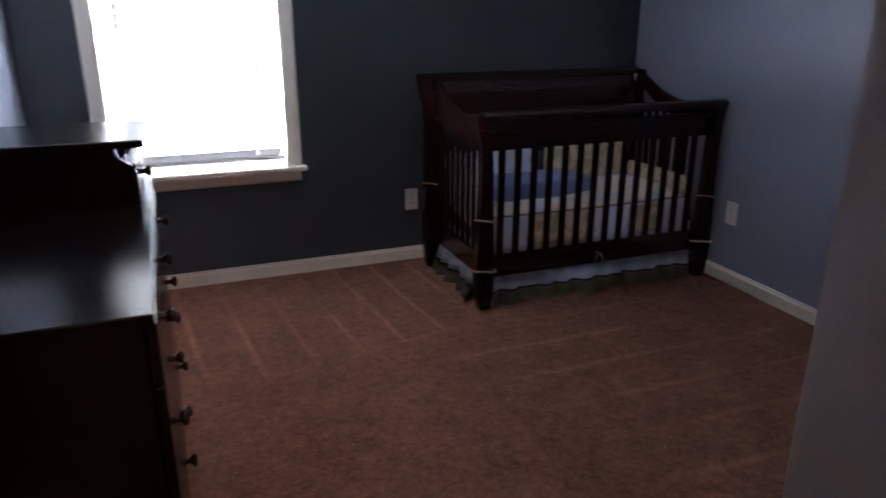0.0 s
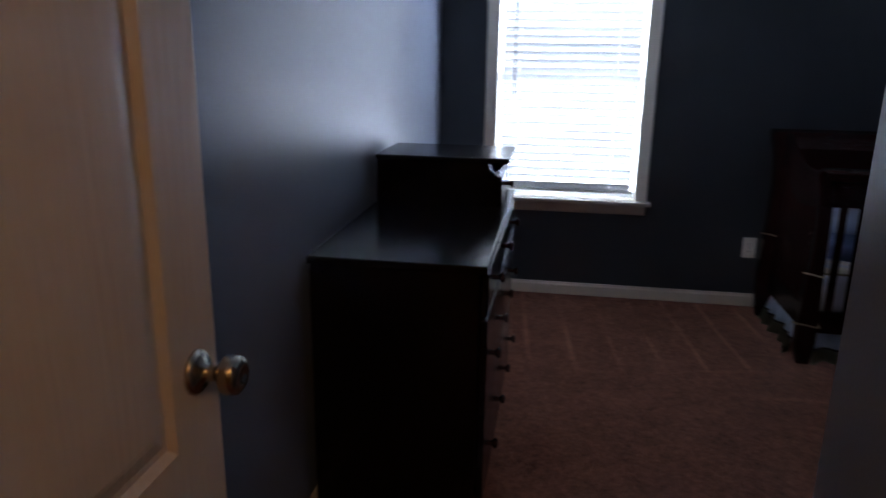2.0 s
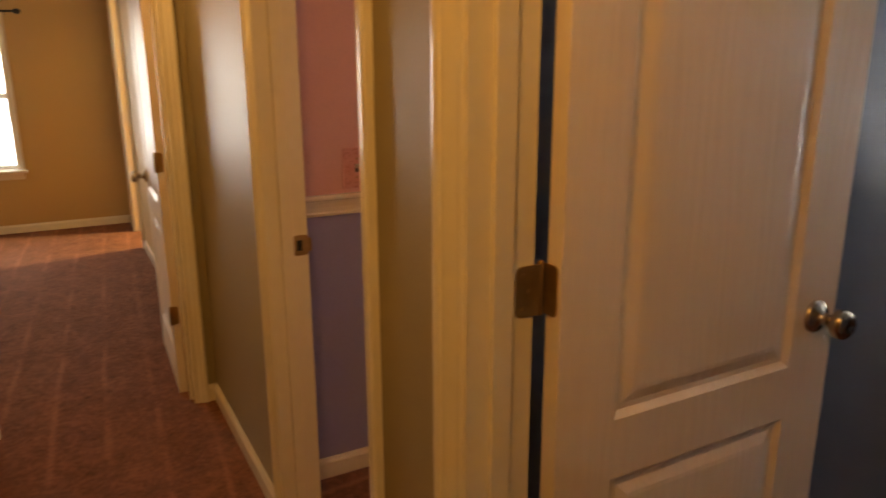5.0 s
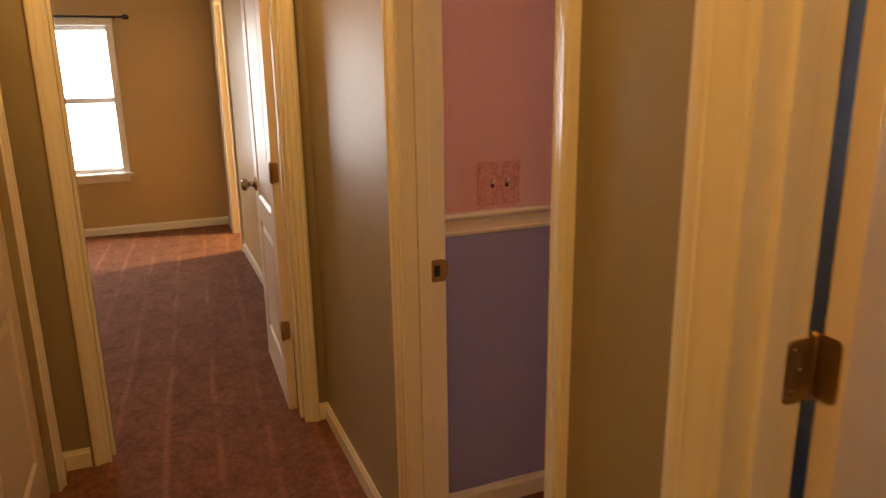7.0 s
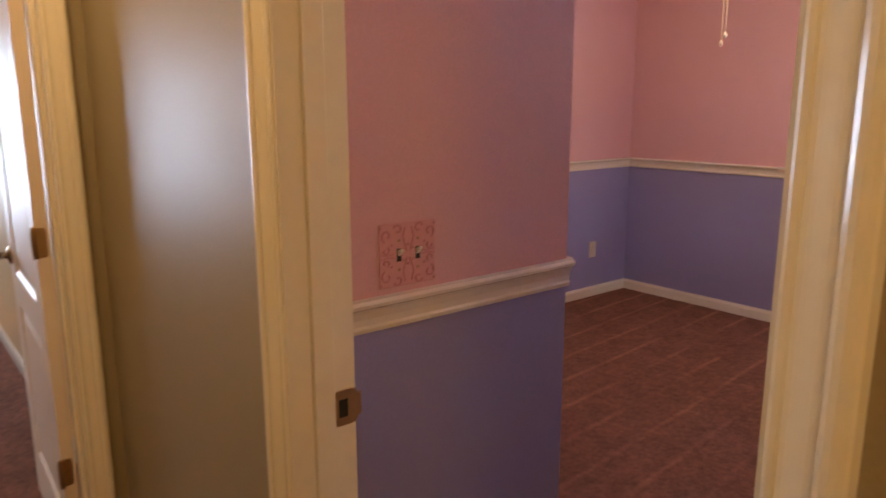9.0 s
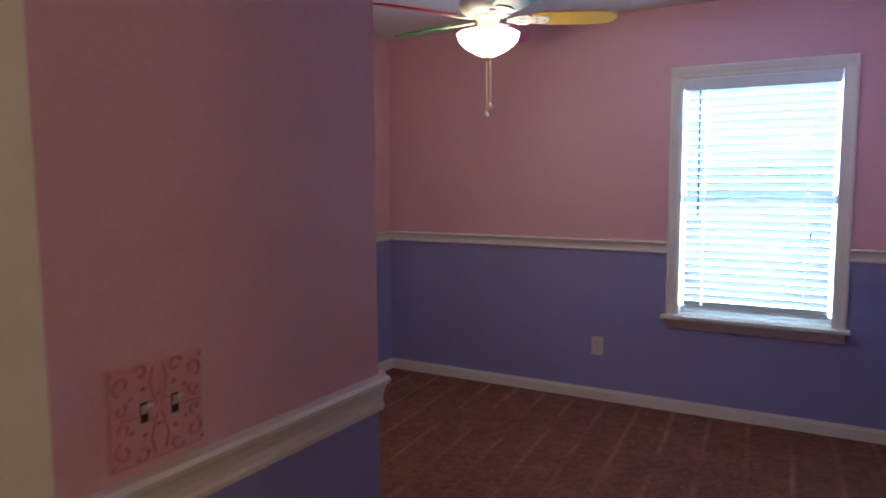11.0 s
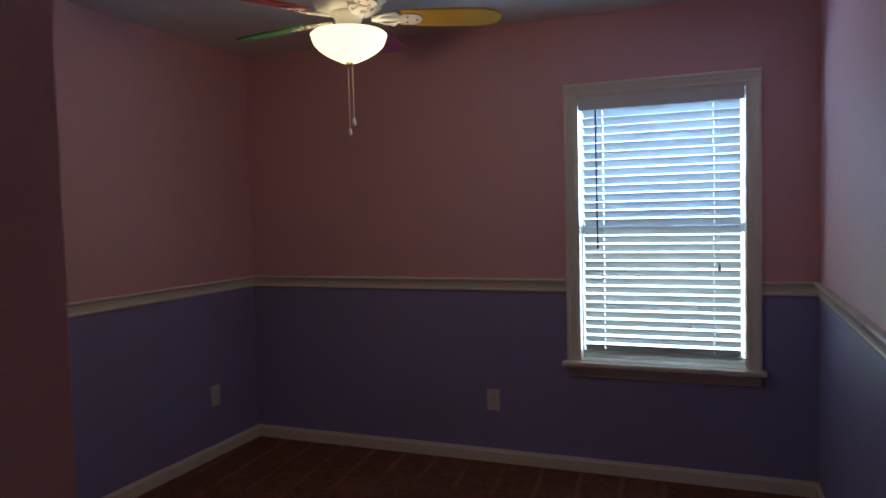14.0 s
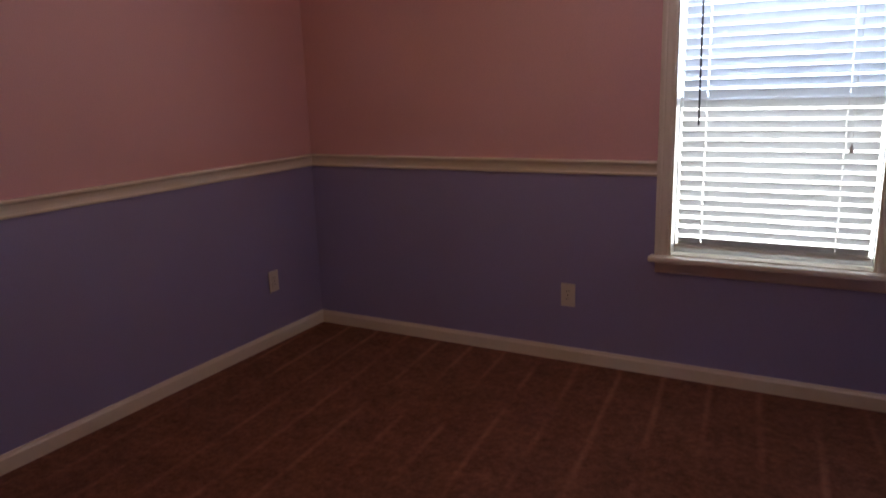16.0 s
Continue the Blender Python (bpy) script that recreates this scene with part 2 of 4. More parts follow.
TIE = surface("tan_ribbon", (0.46, 0.38, 0.25), 0.8, 0.1)
RED = surface("red_paint", (0.50, 0.06, 0.05), 0.4)
YELLOW = surface("yellow_paint", (0.64, 0.36, 0.03), 0.4)
GREEN = surface("green_paint", (0.14, 0.45, 0.12), 0.4)
BLUE = surface("blue_paint", (0.05, 0.25, 0.42), 0.4)
PURPLE = surface("maroon_paint", (0.22, 0.04, 0.10), 0.4)
FANWHITE = surface("white_enamel", (0.80, 0.77, 0.70), 0.3, 0.03)


# ---- mesh helpers ----
def add_box(bm, x0, x1, y0, y1, z0, z1, index=0, bevel=0.0):
    r = bmesh.ops.create_cube(bm, size=1.0)
    vs = r["verts"]
    for v in vs:
        v.co = Vector((x0 if v.co.x < 0 else x1, y0 if v.co.y < 0 else y1, z0 if v.co.z < 0 else z1))
    faces = {f for v in vs for f in v.link_faces}
    for f in faces:
        f.material_index = index
    if bevel:
        es = list({e for v in vs for e in v.link_edges})
        made = bmesh.ops.bevel(bm, geom=es, offset=bevel, segments=2, profile=0.5, affect="EDGES")
        for f in made["faces"]:
            f.material_index = index
    return vs


def box(x0, x1, y0, y1, z0, z1, bevel=0.0):
    bm = bmesh.new()
    add_box(bm, x0, x1, y0, y1, z0, z1, 0, bevel)
    return bm


def lathe(profile, place, axis="z", steps=24):
    """Turns (radius, height) rows about an axis through place."""
    bm = bmesh.new()
    rings = []
    for r, h in profile:
        ring = []
        for i in range(steps):
            a = 2 * math.pi * i / steps
            u, v = r * math.cos(a), r * math.sin(a)
            p = {"z": (u, v, h), "x": (h, u, v), "y": (v, h, u)}[axis]
            ring.append(bm.verts.new(Vector(place) + Vector(p)))
        rings.append(ring)
    for a, b in zip(rings, rings[1:]):
        for i in range(steps):
            j = (i + 1) % steps
            bm.faces.new((a[i], a[j], b[j], b[i]))
    for ring in (rings[0], rings[-1]):
        bm.faces.new(ring)
    bmesh.ops.remove_doubles(bm, verts=bm.verts, dist=1e-6)
    bmesh.ops.recalc_face_normals(bm, faces=bm.faces)
    return bm


def extrude_outline(points, axis, a, b, bevel=0.0):
    """A prism: a closed outline in the plane across the axis, drawn out from a to b."""
    bm = bmesh.new()
    put = {"x": lambda u, v, w: (w, u, v), "y": lambda u, v, w: (u, w, v), "z": lambda u, v, w: (u, v, w)}[axis]
    lo = [bm.verts.new(put(u, v, a)) for u, v in points]
    hi = [bm.verts.new(put(u, v, b)) for u, v in points]
    bm.faces.new(lo)
    bm.faces.new(hi)
    for i in range(len(points)):
        j = (i + 1) % len(points)
        bm.faces.new((lo[i], lo[j], hi[j], hi[i]))
    bmesh.ops.recalc_face_normals(bm, faces=bm.faces)
    if bevel:
        bmesh.ops.bevel(bm, geom=[e for e in bm.edges if e.calc_face_angle(0) > 0.6], offset=bevel, segments=2, profile=0.5, affect="EDGES")
    return bm


def tube(points, radius, steps=8):
    """A round bar or cord along a run of points."""
    bm = bmesh.new()
    pts = [Vector(p) for p in points]
    rings = []
    for i, p in enumerate(pts):
        d = (pts[min(i + 1, len(pts) - 1)] - pts[max(i - 1, 0)]).normalized()
        s = d.cross(Vector((0, 0, 1)) if abs(d.z) < 0.9 else Vector((1, 0, 0))).normalized()
        u = s.cross(d)
        rings.append([bm.verts.new(p + radius * (math.cos(2 * math.pi * k / steps) * s + math.sin(2 * math.pi * k / steps) * u)) for k in range(steps)])
    for a, b in zip(rings, rings[1:]):
        for k in range(steps):
            j = (k + 1) % steps
            bm.faces.new((a[k], a[j], b[j], b[k]))
    bm.faces.new(rings[0])
    bm.faces.new(rings[-1])
    bmesh.ops.recalc_face_normals(bm, faces=bm.faces)
    return bm


def mesh_of(name, bm, *materials, smooth=False):
    me = bpy.data.meshes.new(name)
    if smooth:
        for f in bm.faces:
            f.smooth = True
    bm.to_mesh(me)
    bm.free()
    for m in materials:
        me.materials.append(m)
    return me


def part(name, bm, material, parent, label="", smooth=False):
    ob = new(name, mesh_of(name, bm, material, smooth=smooth))
    ob.parent = parent
    return tagged(ob, label)


def thing(name, label, category, place=(0, 0, 0), group="", kind=""):
    ob = new(name)
    ob.empty_display_size = 0.1
    ob.location = place
    return tagged(ob, label, category, group, kind)


def structure(name, bm, *materials, label="", category="", smooth=False):
    return tagged(new(name, mesh_of(name, bm, *materials, smooth=smooth)), label, category, kind="structure")


# ---- the large structure ----
H = 2.335
RAIL = 0.943
NORTH = 3.97
BACK = 0.108
PILE = 0.010


def wall(name, axis, p0, p1, a0, a1, openings=(), materials=(), split=None, top=H, label=""):
    """A wall across the axis from p0 to p1 thick, from a0 to a1 long; openings are (a0, a1, z0, z1)."""
    bm = bmesh.new()
    cuts = sorted({a0, a1, *[o[0] for o in openings], *[o[1] for o in openings]})
    for u, v in zip(cuts, cuts[1:]):
        spans = [(0.0, top)]
        for o in openings:
            if o[0] <= u and v <= o[1]:
                spans = [s for s in ((0.0, o[2]), (o[3], top)) if s[1] - s[0] > 1e-4]
        for z0, z1 in spans:
            pieces = [(z0, z1, 0)]
            if split is not None:
                pieces = [q for q in ((z0, min(z1, split), 0), (max(z0, split), z1, 1)) if q[1] - q[0] > 1e-4]
            for w0, w1, k in pieces:
                if axis == "x":
                    add_box(bm, p0, p1, u, v, w0, w1, k)
                else:
                    add_box(bm, u, v, p0, p1, w0, w1, k)
    return structure(name, bm, *materials, label=label, category="wall")


two = (LAVENDER, PINK)
N_WIN, P_WIN = (0.1685, 0.9685, 0.584, 1.93), (-1.4025, -0.6125, 0.584, 1.93)
N_DOOR, P_DOOR = (-0.002, 0.75, 0.0, 1.975), (-1.097, -0.377, 0.0, 1.975)
END_DOOR, S_DOOR = (-0.83, -0.092, 0.0, 1.975), (-1.98, -1.24, 0.0, 1.975)
wall("nursery_wall_north", "y", NORTH, NORTH + 0.14, -0.154, 3.12, [N_WIN], (DARKSLATE,), label="dark slate satin wall around the window")
wall("nursery_wall_west", "x", -0.232, -0.154, BACK, NORTH + 0.14, (), (SLATE,), label="slate blue satin wall with window sheen")
wall("nursery_wall_east", "x", 3.0, 3.12, 0.68, NORTH, (), (SLATE,), label="slate blue satin painted wall")
wall("nursery_wall_closet", "y", 0.68, 0.80, 1.0, 3.0, (), (SLATE,), label="slate blue satin painted wall")
wall("nursery_wall_entry", "x", 0.88, 1.0, BACK, 0.80, (), (SLATE,), label="slate blue wall end beside the doorway")
wall("nursery_wall_south", "y", 0.06, BACK, -0.154, 1.0, [N_DOOR], (SLATE,), label="slate blue wall around the doorway")
wall("pink_wall_north", "y", NORTH, NORTH + 0.14, -3.525, -0.31, [P_WIN], two, RAIL, label="pink over lavender painted wall")
wall("pink_wall_east", "x", -0.31, -0.232, BACK, NORTH + 0.14, (), two, RAIL, label="pink over lavender painted wall")
wall("pink_wall_west", "x", -3.525, -3.405, 0.757, NORTH, (), two, RAIL, label="pink over lavender painted wall")
wall("pink_wall_closet", "y", 0.757, 0.877, -3.405, -1.438, (), two, RAIL, label="pink over lavender painted wall")
wall("pink_wall_entry", "x", -1.438, -1.318, BACK, 0.877, (), two, RAIL, label="pink over lavender wall end")
wall("pink_wall_south", "y", 0.06, BACK, -1.438, -0.232, [P_DOOR], two, RAIL, label="pink over lavender wall around the doorway")
wall("hall_wall_north", "y", 0.0, 0.06, -2.13, 2.6, [P_DOOR, N_DOOR], (GREIGE,), label="greige satin hallway wall")
wall("hall_wall_west", "x", -2.19, -2.13, -1.05, 0.06, [END_DOOR], (GREIGE,), label="greige satin hallway end wall")
wall("hall_wall_south", "y", -1.05, -0.99, -2.13, 2.6, [S_DOOR], (GREIGE,), label="greige satin hallway wall")
wall("hall_wall_east", "x", 2.6, 2.72, -1.05, 0.06, (), (GREIGE,), label="greige satin hallway wall")
wall("tan_wall_east", "x", -2.25, -2.19, -4.0, 0.05, [END_DOOR], (TAN,), label="tan satin painted wall")
wall("tan_wall_north", "y", 0.05, 0.17, -6.3, -2.19, [(-5.85, -5.2, 0.0, 1.975)], (TAN,), label="tan satin painted wall")
wall("tan_wall_west", "x", -6.44, -6.3, -4.0, 0.17, [(-1.62, -0.80, 0.555, 1.81)], (TAN,), label="tan satin painted wall")
wall("tan_wall_south", "y", -4.12, -4.0, -6.44, -2.19, (), (TAN,), label="tan satin painted wall")
wall("side_room_wall_north", "y", 1.5, 1.62, -6.3, -4.5, (), (TAN,), label="tan painted wall")
wall("side_room_wall_west", "x", -6.3, -6.18, 0.17, 1.5, (), (TAN,), label="tan painted wall")
wall("side_room_wall_east", "x", -4.62, -4.5, 0.17, 1.5, (), (TAN,), label="tan painted wall")
wall("service_wall", "y", -1.75, -1.63, -2.2, -1.0, (), (GREIGE,), label="greige wall behind the closed door")

bm = bmesh.new()
bmesh.ops.create_grid(bm, x_segments=8, y_segments=8, size=1)
for v in bm.verts:
    v.co = Vector((-1.75 + 5.0 * v.co.x, 4.3 * v.co.y, PILE))
floor = structure("floor", bm, CARPET, label="brown cut pile carpet with vacuum lines", category="carpet")
structure("ceiling", box(-6.6, 3.2, -4.2, 4.2, H, H + 0.1), CEILING, label="white textured ceiling", category="ceiling")
structure("tan_ceiling_slope", extrude_outline([(-5.2, H), (-6.3, 2.06), (-6.3, H)], "y", -4.0, 0.05), CEILING, label="white sloping ceiling", category="ceiling")


# ---- trim ----
def baseboard(name, axis, face, out, a0, a1):
    """A skirting board with a rounded top, out is the way it stands proud of the wall face."""
    t, h = 0.013 * out, 0.083
    prof = [(face, 0.0), (face + t, 0.0), (face + t, h - 0.018), (face + 0.6 * t, h - 0.008), (face + 0.5 * t, h), (face, h)]
    return structure(name, extrude_outline(prof, "y" if axis == "x" else "x", a0, a1), TRIM, label="white painted baseboard", category="baseboard")


def chair_rail(name, axis, face, out, a0, a1):
    o = out
    prof = [(face, RAIL), (face + 0.010 * o, RAIL), (face + 0.012 * o, RAIL + 0.009), (face + 0.009 * o, RAIL + 0.014), (face + 0.010 * o, RAIL + 0.028), (face + 0.014 * o, RAIL + 0.042),
            (face + 0.018 * o, RAIL + 0.050), (face + 0.026 * o, RAIL + 0.054), (face + 0.028 * o, RAIL + 0.062), (face + 0.022 * o, RAIL + 0.068), (face, RAIL + 0.068)]
    return structure(name, extrude_outline(prof, "y" if axis == "x" else "x", a0, a1), TRIM, label="cream moulded chair rail", category="chair rail")


baseboard("baseboard", "y", NORTH, -1, -0.141, 2.987)
baseboard("baseboard", "x", -0.154, 1, BACK, NORTH)
baseboard("baseboard", "x", 3.0, -1, 0.80, NORTH)
baseboard("baseboard", "y", 0.80, 1, 0.88, 2.987)
baseboard("baseboard", "x", 0.88, -1, BACK, 0.813)
baseboard("baseboard", "y", NORTH, -1, -3.392, -0.323)
baseboard("baseboard", "x", -0.31, -1, BACK, NORTH)
baseboard("baseboard", "x", -3.405, 1, 0.877, NORTH)
baseboard("baseboard", "y", 0.877, 1, -3.392, -1.318)
baseboard("baseboard", "x", -1.318, 1, BACK, 0.890)
baseboard("baseboard", "y", 0.0, -1, -2.117, -1.138)
baseboard("baseboard", "y", 0.0, -1, -0.308, -0.074)
baseboard("baseboard", "y", 0.0, -1, 0.822, 2.6)
baseboard("baseboard", "x", -2.13, 1, -0.036, 0.0)
baseboard("baseboard", "x", -2.13, 1, -0.99, -0.893)
baseboard("baseboard", "y", -0.99, 1, -2.117, -2.045)
baseboard("baseboard", "y", -0.99, 1, -1.18, 2.6)
baseboard("baseboard", "y", 0.05, -1, -6.3, -5.915)
baseboard("baseboard", "y", 0.05, -1, -5.135, -2.25)
baseboard("baseboard", "x", -6.3, 1, -4.0, 0.05)
chair_rail("chair_rail", "y", NORTH, -1, -3.405, -1.467)
chair_rail("chair_rail", "y", NORTH, -1, -0.548, -0.31)
chair_rail("chair_rail", "x", -0.31, -1, BACK, NORTH)
chair_rail("chair_rail", "x", -3.405, 1, 0.877, NORTH)
chair_rail("chair_rail", "y", 0.877, 1, -3.405, -1.318)
chair_rail("chair_rail", "x", -1.318, 1, BACK, 0.88)


def casing_profile(w, o):
    """Moulded casing seen from its end: a thin inner edge that swells to a round outer bead."""
    pts = [(0, 0), (0, 0.007 * o), (0.06 * w, 0.009 * o), (0.14 * w, 0.009 * o)]
    for k in range(7):
        f = k / 6
        pts.append(((0.18 + 0.42 * f) * w, (0.0085 + 0.0065 * (f * f * (3 - 2 * f))) * o))
    for k in range(7):
        a = math.pi * (1 - k / 6)
        pts.append(((0.82 + 0.18 * math.cos(a)) * w, (0.0150 + 0.0055 * math.sin(a)) * o))
    return pts + [(w, 0)]


def door_casing(name, axis, face, out, a0, a1, top, w=0.050, reveal=0.001):
    """Two uprights and a head round an opening from a0 to a1, as one set of moulded boards."""
    bm = bmesh.new()
    for start, way in ((a0 - reveal, -1), (a1 + reveal, 1)):
        pts = [(start + way * u, face + r) for u, r in casing_profile(w, out)]
        if axis == "x":
            pts = [(r, u) for u, r in pts]
        b = extrude_outline(pts, "z", 0.0, top + reveal)
        me = bpy.data.meshes.new("tmp")
        b.to_mesh(me)
        b.free()
        bm.from_mesh(me)
        bpy.data.meshes.remove(me)
    pts = [(face + r, top + reveal + u) for u, r in casing_profile(w, out)]
    b = extrude_outline(pts, "x" if axis == "y" else "y", a0 - reveal - w, a1 + reveal + w)
    me = bpy.data.meshes.new("tmp")
    b.to_mesh(me)
    b.free()
    bm.from_mesh(me)
    bpy.data.meshes.remove(me)
    return structure(name, bm, TRIM, label="cream gloss moulded door casing", category="door casing")


def door_jamb(name, axis, a0, a1, p0, p1, top, stop):
    """The lining of a doorway and its stop bead."""
    bm = bmesh.new()
    for u, v in ((a0 - 0.010, a0 + 0.004), (a1 - 0.004, a1 + 0.010)):
        add_box(bm, *((u, v, p0, p1) if axis == "y" else (p0, p1, u, v)), 0.0, top - 0.004)
    add_box(bm, *((a0, a1, p0, p1) if axis == "y" else (p0, p1, a0, a1)), top - 0.004, top + 0.010)
    for u, v in ((a0 + 0.004, a0 + 0.015), (a1 - 0.015, a1 - 0.004)):
        add_box(bm, *((u, v, *stop) if axis == "y" else (*stop, u, v)), 0.0, top - 0.025, 0, 0.002)
    return structure(name, bm, TRIM, label="cream gloss painted door jamb", category="door jamb")


for face, out in ((0.0, -1), (BACK, 1)):
    door_casing("door_casing", "y", face, out, *N_DOOR[:2], 1.975, 0.075)
    door_casing("door_casing", "y", face, out, *P_DOOR[:2], 1.975, 0.057)
door_jamb("door_jamb", "y", *N_DOOR[:2], -0.004, BACK + 0.004, 1.975, (0.035, 0.070))
door_jamb("door_jamb", "y", *P_DOOR[:2], -0.004, BACK + 0.004, 1.975, (0.035, 0.070))
door_casing("door_casing", "x", -2.13, 1, *END_DOOR[:2], 1.975, 0.054)
door_casing("door_casing", "x", -2.25, -1, *END_DOOR[:2], 1.975)
door_jamb("door_jamb", "x", *END_DOOR[:2], -2.254, -2.126, 1.975, (-2.21, -2.17))
door_casing("door_casing", "y", -0.99, 1, *S_DOOR[:2], 1.975)
door_casing("door_casing", "y", 0.05, -1, -5.85, -5.2, 1.975)
door_jamb("door_jamb", "y", -5.85, -5.2, 0.046, 0.174, 1.975, (0.09, 0.12))


# ---- doors ----
def knob_profile():
    return [(0.0, 0.0), (0.033, 0.0), (0.033, 0.004), (0.027, 0.010), (0.013, 0.014), (0.011, 0.030), (0.016, 0.036), (0.027, 0.044), (0.029, 0.054), (0.027, 0.064), (0.019, 0.070), (0.010, 0.071), (0.008, 0.068), (0.0, 0.068)]


def panel_door(name, label, width, height, m, hinge_heights, knob_height=0.925):
    """A two-panel moulded door: hinged edge at the origin, running along +y, its faces at x = 0 and 0.035."""
    T = 0.035
    door = thing(name, label, "door", kind="structure")
    bm = bmesh.new()
    y0, y1 = 0.118, width - 0.122
    rows = ((0.185, 0.724), (0.832, height - 0.16))
    cuts = [0.0, rows[0][0], rows[0][1], rows[1][0], rows[1][1], height]
    add_box(bm, 0, T, 0, y0, 0, height)
    add_box(bm, 0, T, y1, width, 0, height)
    for z0, z1 in ((cuts[0], cuts[1]), (cuts[2], cuts[3]), (cuts[4], cuts[5])):
        add_box(bm, 0, T, y0, y1, z0, z1)
    part("leaf_frame", bm, DOORPAINT, door)
    for z0, z1 in rows:
        bm = bmesh.new()
        rings = []
        for side in (0, 1):
            for inset, sink in ((0.0, 0.0), (0.012, 0.009), (0.022, 0.009), (0.042, 0.003), (0.05, 0.002)):
                x = T - sink if side else sink
                rings.append((side, [bm.verts.new((x, a, b)) for a, b in ((y0 + inset, z0 + inset), (y1 - inset, z0 + inset), (y1 - inset, z1 - inset), (y0 + inset, z1 - inset))]))
        for (s, a), (s2, b) in zip(rings, rings[1:]):
            if s == s2:
                for i in range(4):
                    bm.faces.new((a[i], a[(i + 1) % 4], b[(i + 1) % 4], b[i]))
        bm.faces.new(rings[4][1])
        bm.faces.new(rings[9][1])
        bmesh.ops.recalc_face_normals(bm, faces=bm.faces)
        part("door_panel", bm, DOORPAINT, door, "raised moulded panel")
    for face, way in ((T, 1), (0.0, -1)):
        prof = [(r, way * h) for r, h in knob_profile()]
        part("door_knob", lathe(prof, (face, width - 0.06, knob_height), "x"), NICKEL, door, "brushed nickel round knob", smooth=True)
    part("latch_plate", box(0.006, T - 0.006, width, width + 0.0015, knob_height - 0.03, knob_height + 0.03), NICKEL, door, "nickel latch plate")
    for hz in hinge_heights:
        pts = []
        for cy, cz, a0 in ((0.010, 0.029, 0), (-0.022, 0.029, 90), (-0.022, -0.029, 180), (0.010, -0.029, 270)):
            for k in range(4):
                a = radians(a0 + 30 * k)
                pts.append((cy + 0.011 * math.cos(a) - 0.0, hz + cz + 0.011 * math.sin(a)))
        h = part("hinge", extrude_outline([((u + 0.033) * 0.68 - 0.010, v) for u, v in pts], "y", -0.0025, 0.0), BRONZE, door, "aged brass butt hinge")
        part("hinge_knuckle", lathe([(0.0, hz - 0.041), (0.0055, hz - 0.041), (0.0055, hz + 0.041), (0.003, hz + 0.045), (0.0, hz + 0.045)], (-0.004, -0.010, 0), "z", 12), BRONZE, h, smooth=True)
    door.matrix_world = m
    return door


panel_door("nursery_door", "white two-panel door standing open against wall", 0.676, 1.955, pose(0.004, 0.136, 0.012), (0.27, 1.066, 1.78))
panel_door("pink_room_door", "white two-panel door standing open against wall", 0.676, 1.955, pose(-0.367, 0.136, 0.012), (0.27, 1.066, 1.78))
panel_door("hall_end_door", "white two-panel door opened into tan room", 0.69, 1.955, pose(-2.262, -0.137, 0.012, 0, 0, 88), (0.36, 1.02, 1.78), 0.885)
panel_door("closed_hall_door", "white closed two-panel door in the hallway", 0.735, 1.955, pose(-1.9775, -1.018, 0.012, 0, 0, -90), (0.27, 1.03, 1.78))

strike = thing("strike_plate", "nickel strike plate in the door jamb", "strike plate")
SX, SZ = P_DOOR[0] + 0.0055, 0.912
outline = []
for cy, cz, a0 in ((0.104, 0.018, 0), (0.080, 0.018, 90), (0.080, -0.018, 180), (0.104, -0.018, 270)):
    outline += [(cy + 0.012 * math.cos(radians(a0 + 30 * k)), SZ + cz + 0.012 * math.sin(radians(a0 + 30 * k))) for k in range(4)]
part("plate", extrude_outline(outline, "x", SX - 0.002, SX + 0.001, 0.0006), BRONZE, strike)
part("lip", extrude_outline([(SX - 0.0017, 0.112), (SX + 0.001, 0.112), (SX + 0.0005, 0.120), (SX - 0.0035, 0.125), (SX - 0.005, 0.123), (SX - 0.002, 0.118)], "z", SZ - 0.019, SZ + 0.019), BRONZE, strike, "curved strike lip")
part("latch_hole", box(SX + 0.0008, SX + 0.0018, 0.080, 0.096, SZ - 0.015, SZ + 0.015), DARKHOLE, strike, "dark latch hole")
for hz in (0.27 + 0.012, 1.078, 1.792):
    h = thing("jamb_hinge_leaf", "aged brass hinge leaf on nursery jamb", "hinge", group="nursery door hinges")
    outline = [(0.126, hz - 0.040), (0.126, hz + 0.040)]
    for cy, cz, a0 in ((0.091, 0.029, 90), (0.091, -0.029, 180)):
        outline += [(cy + 0.011 * math.cos(radians(a0 + 22.5 * k)), hz + cz + 0.011 * math.sin(radians(a0 + 22.5 * k))) for k in range(5)]
    part("leaf_plate", extrude_outline(outline, "x", 0.0015, 0.004, 0.0006), BRONZE, h)
    for dy, dz in ((0.093, -0.026), (0.104, 0.0), (0.093, 0.026)):
        part("screw", lathe([(0, 0.004), (0.0035, 0.004), (0.003, 0.005), (0, 0.0052)], (0, dy, hz + dz), "x", 10), BRONZE, h)


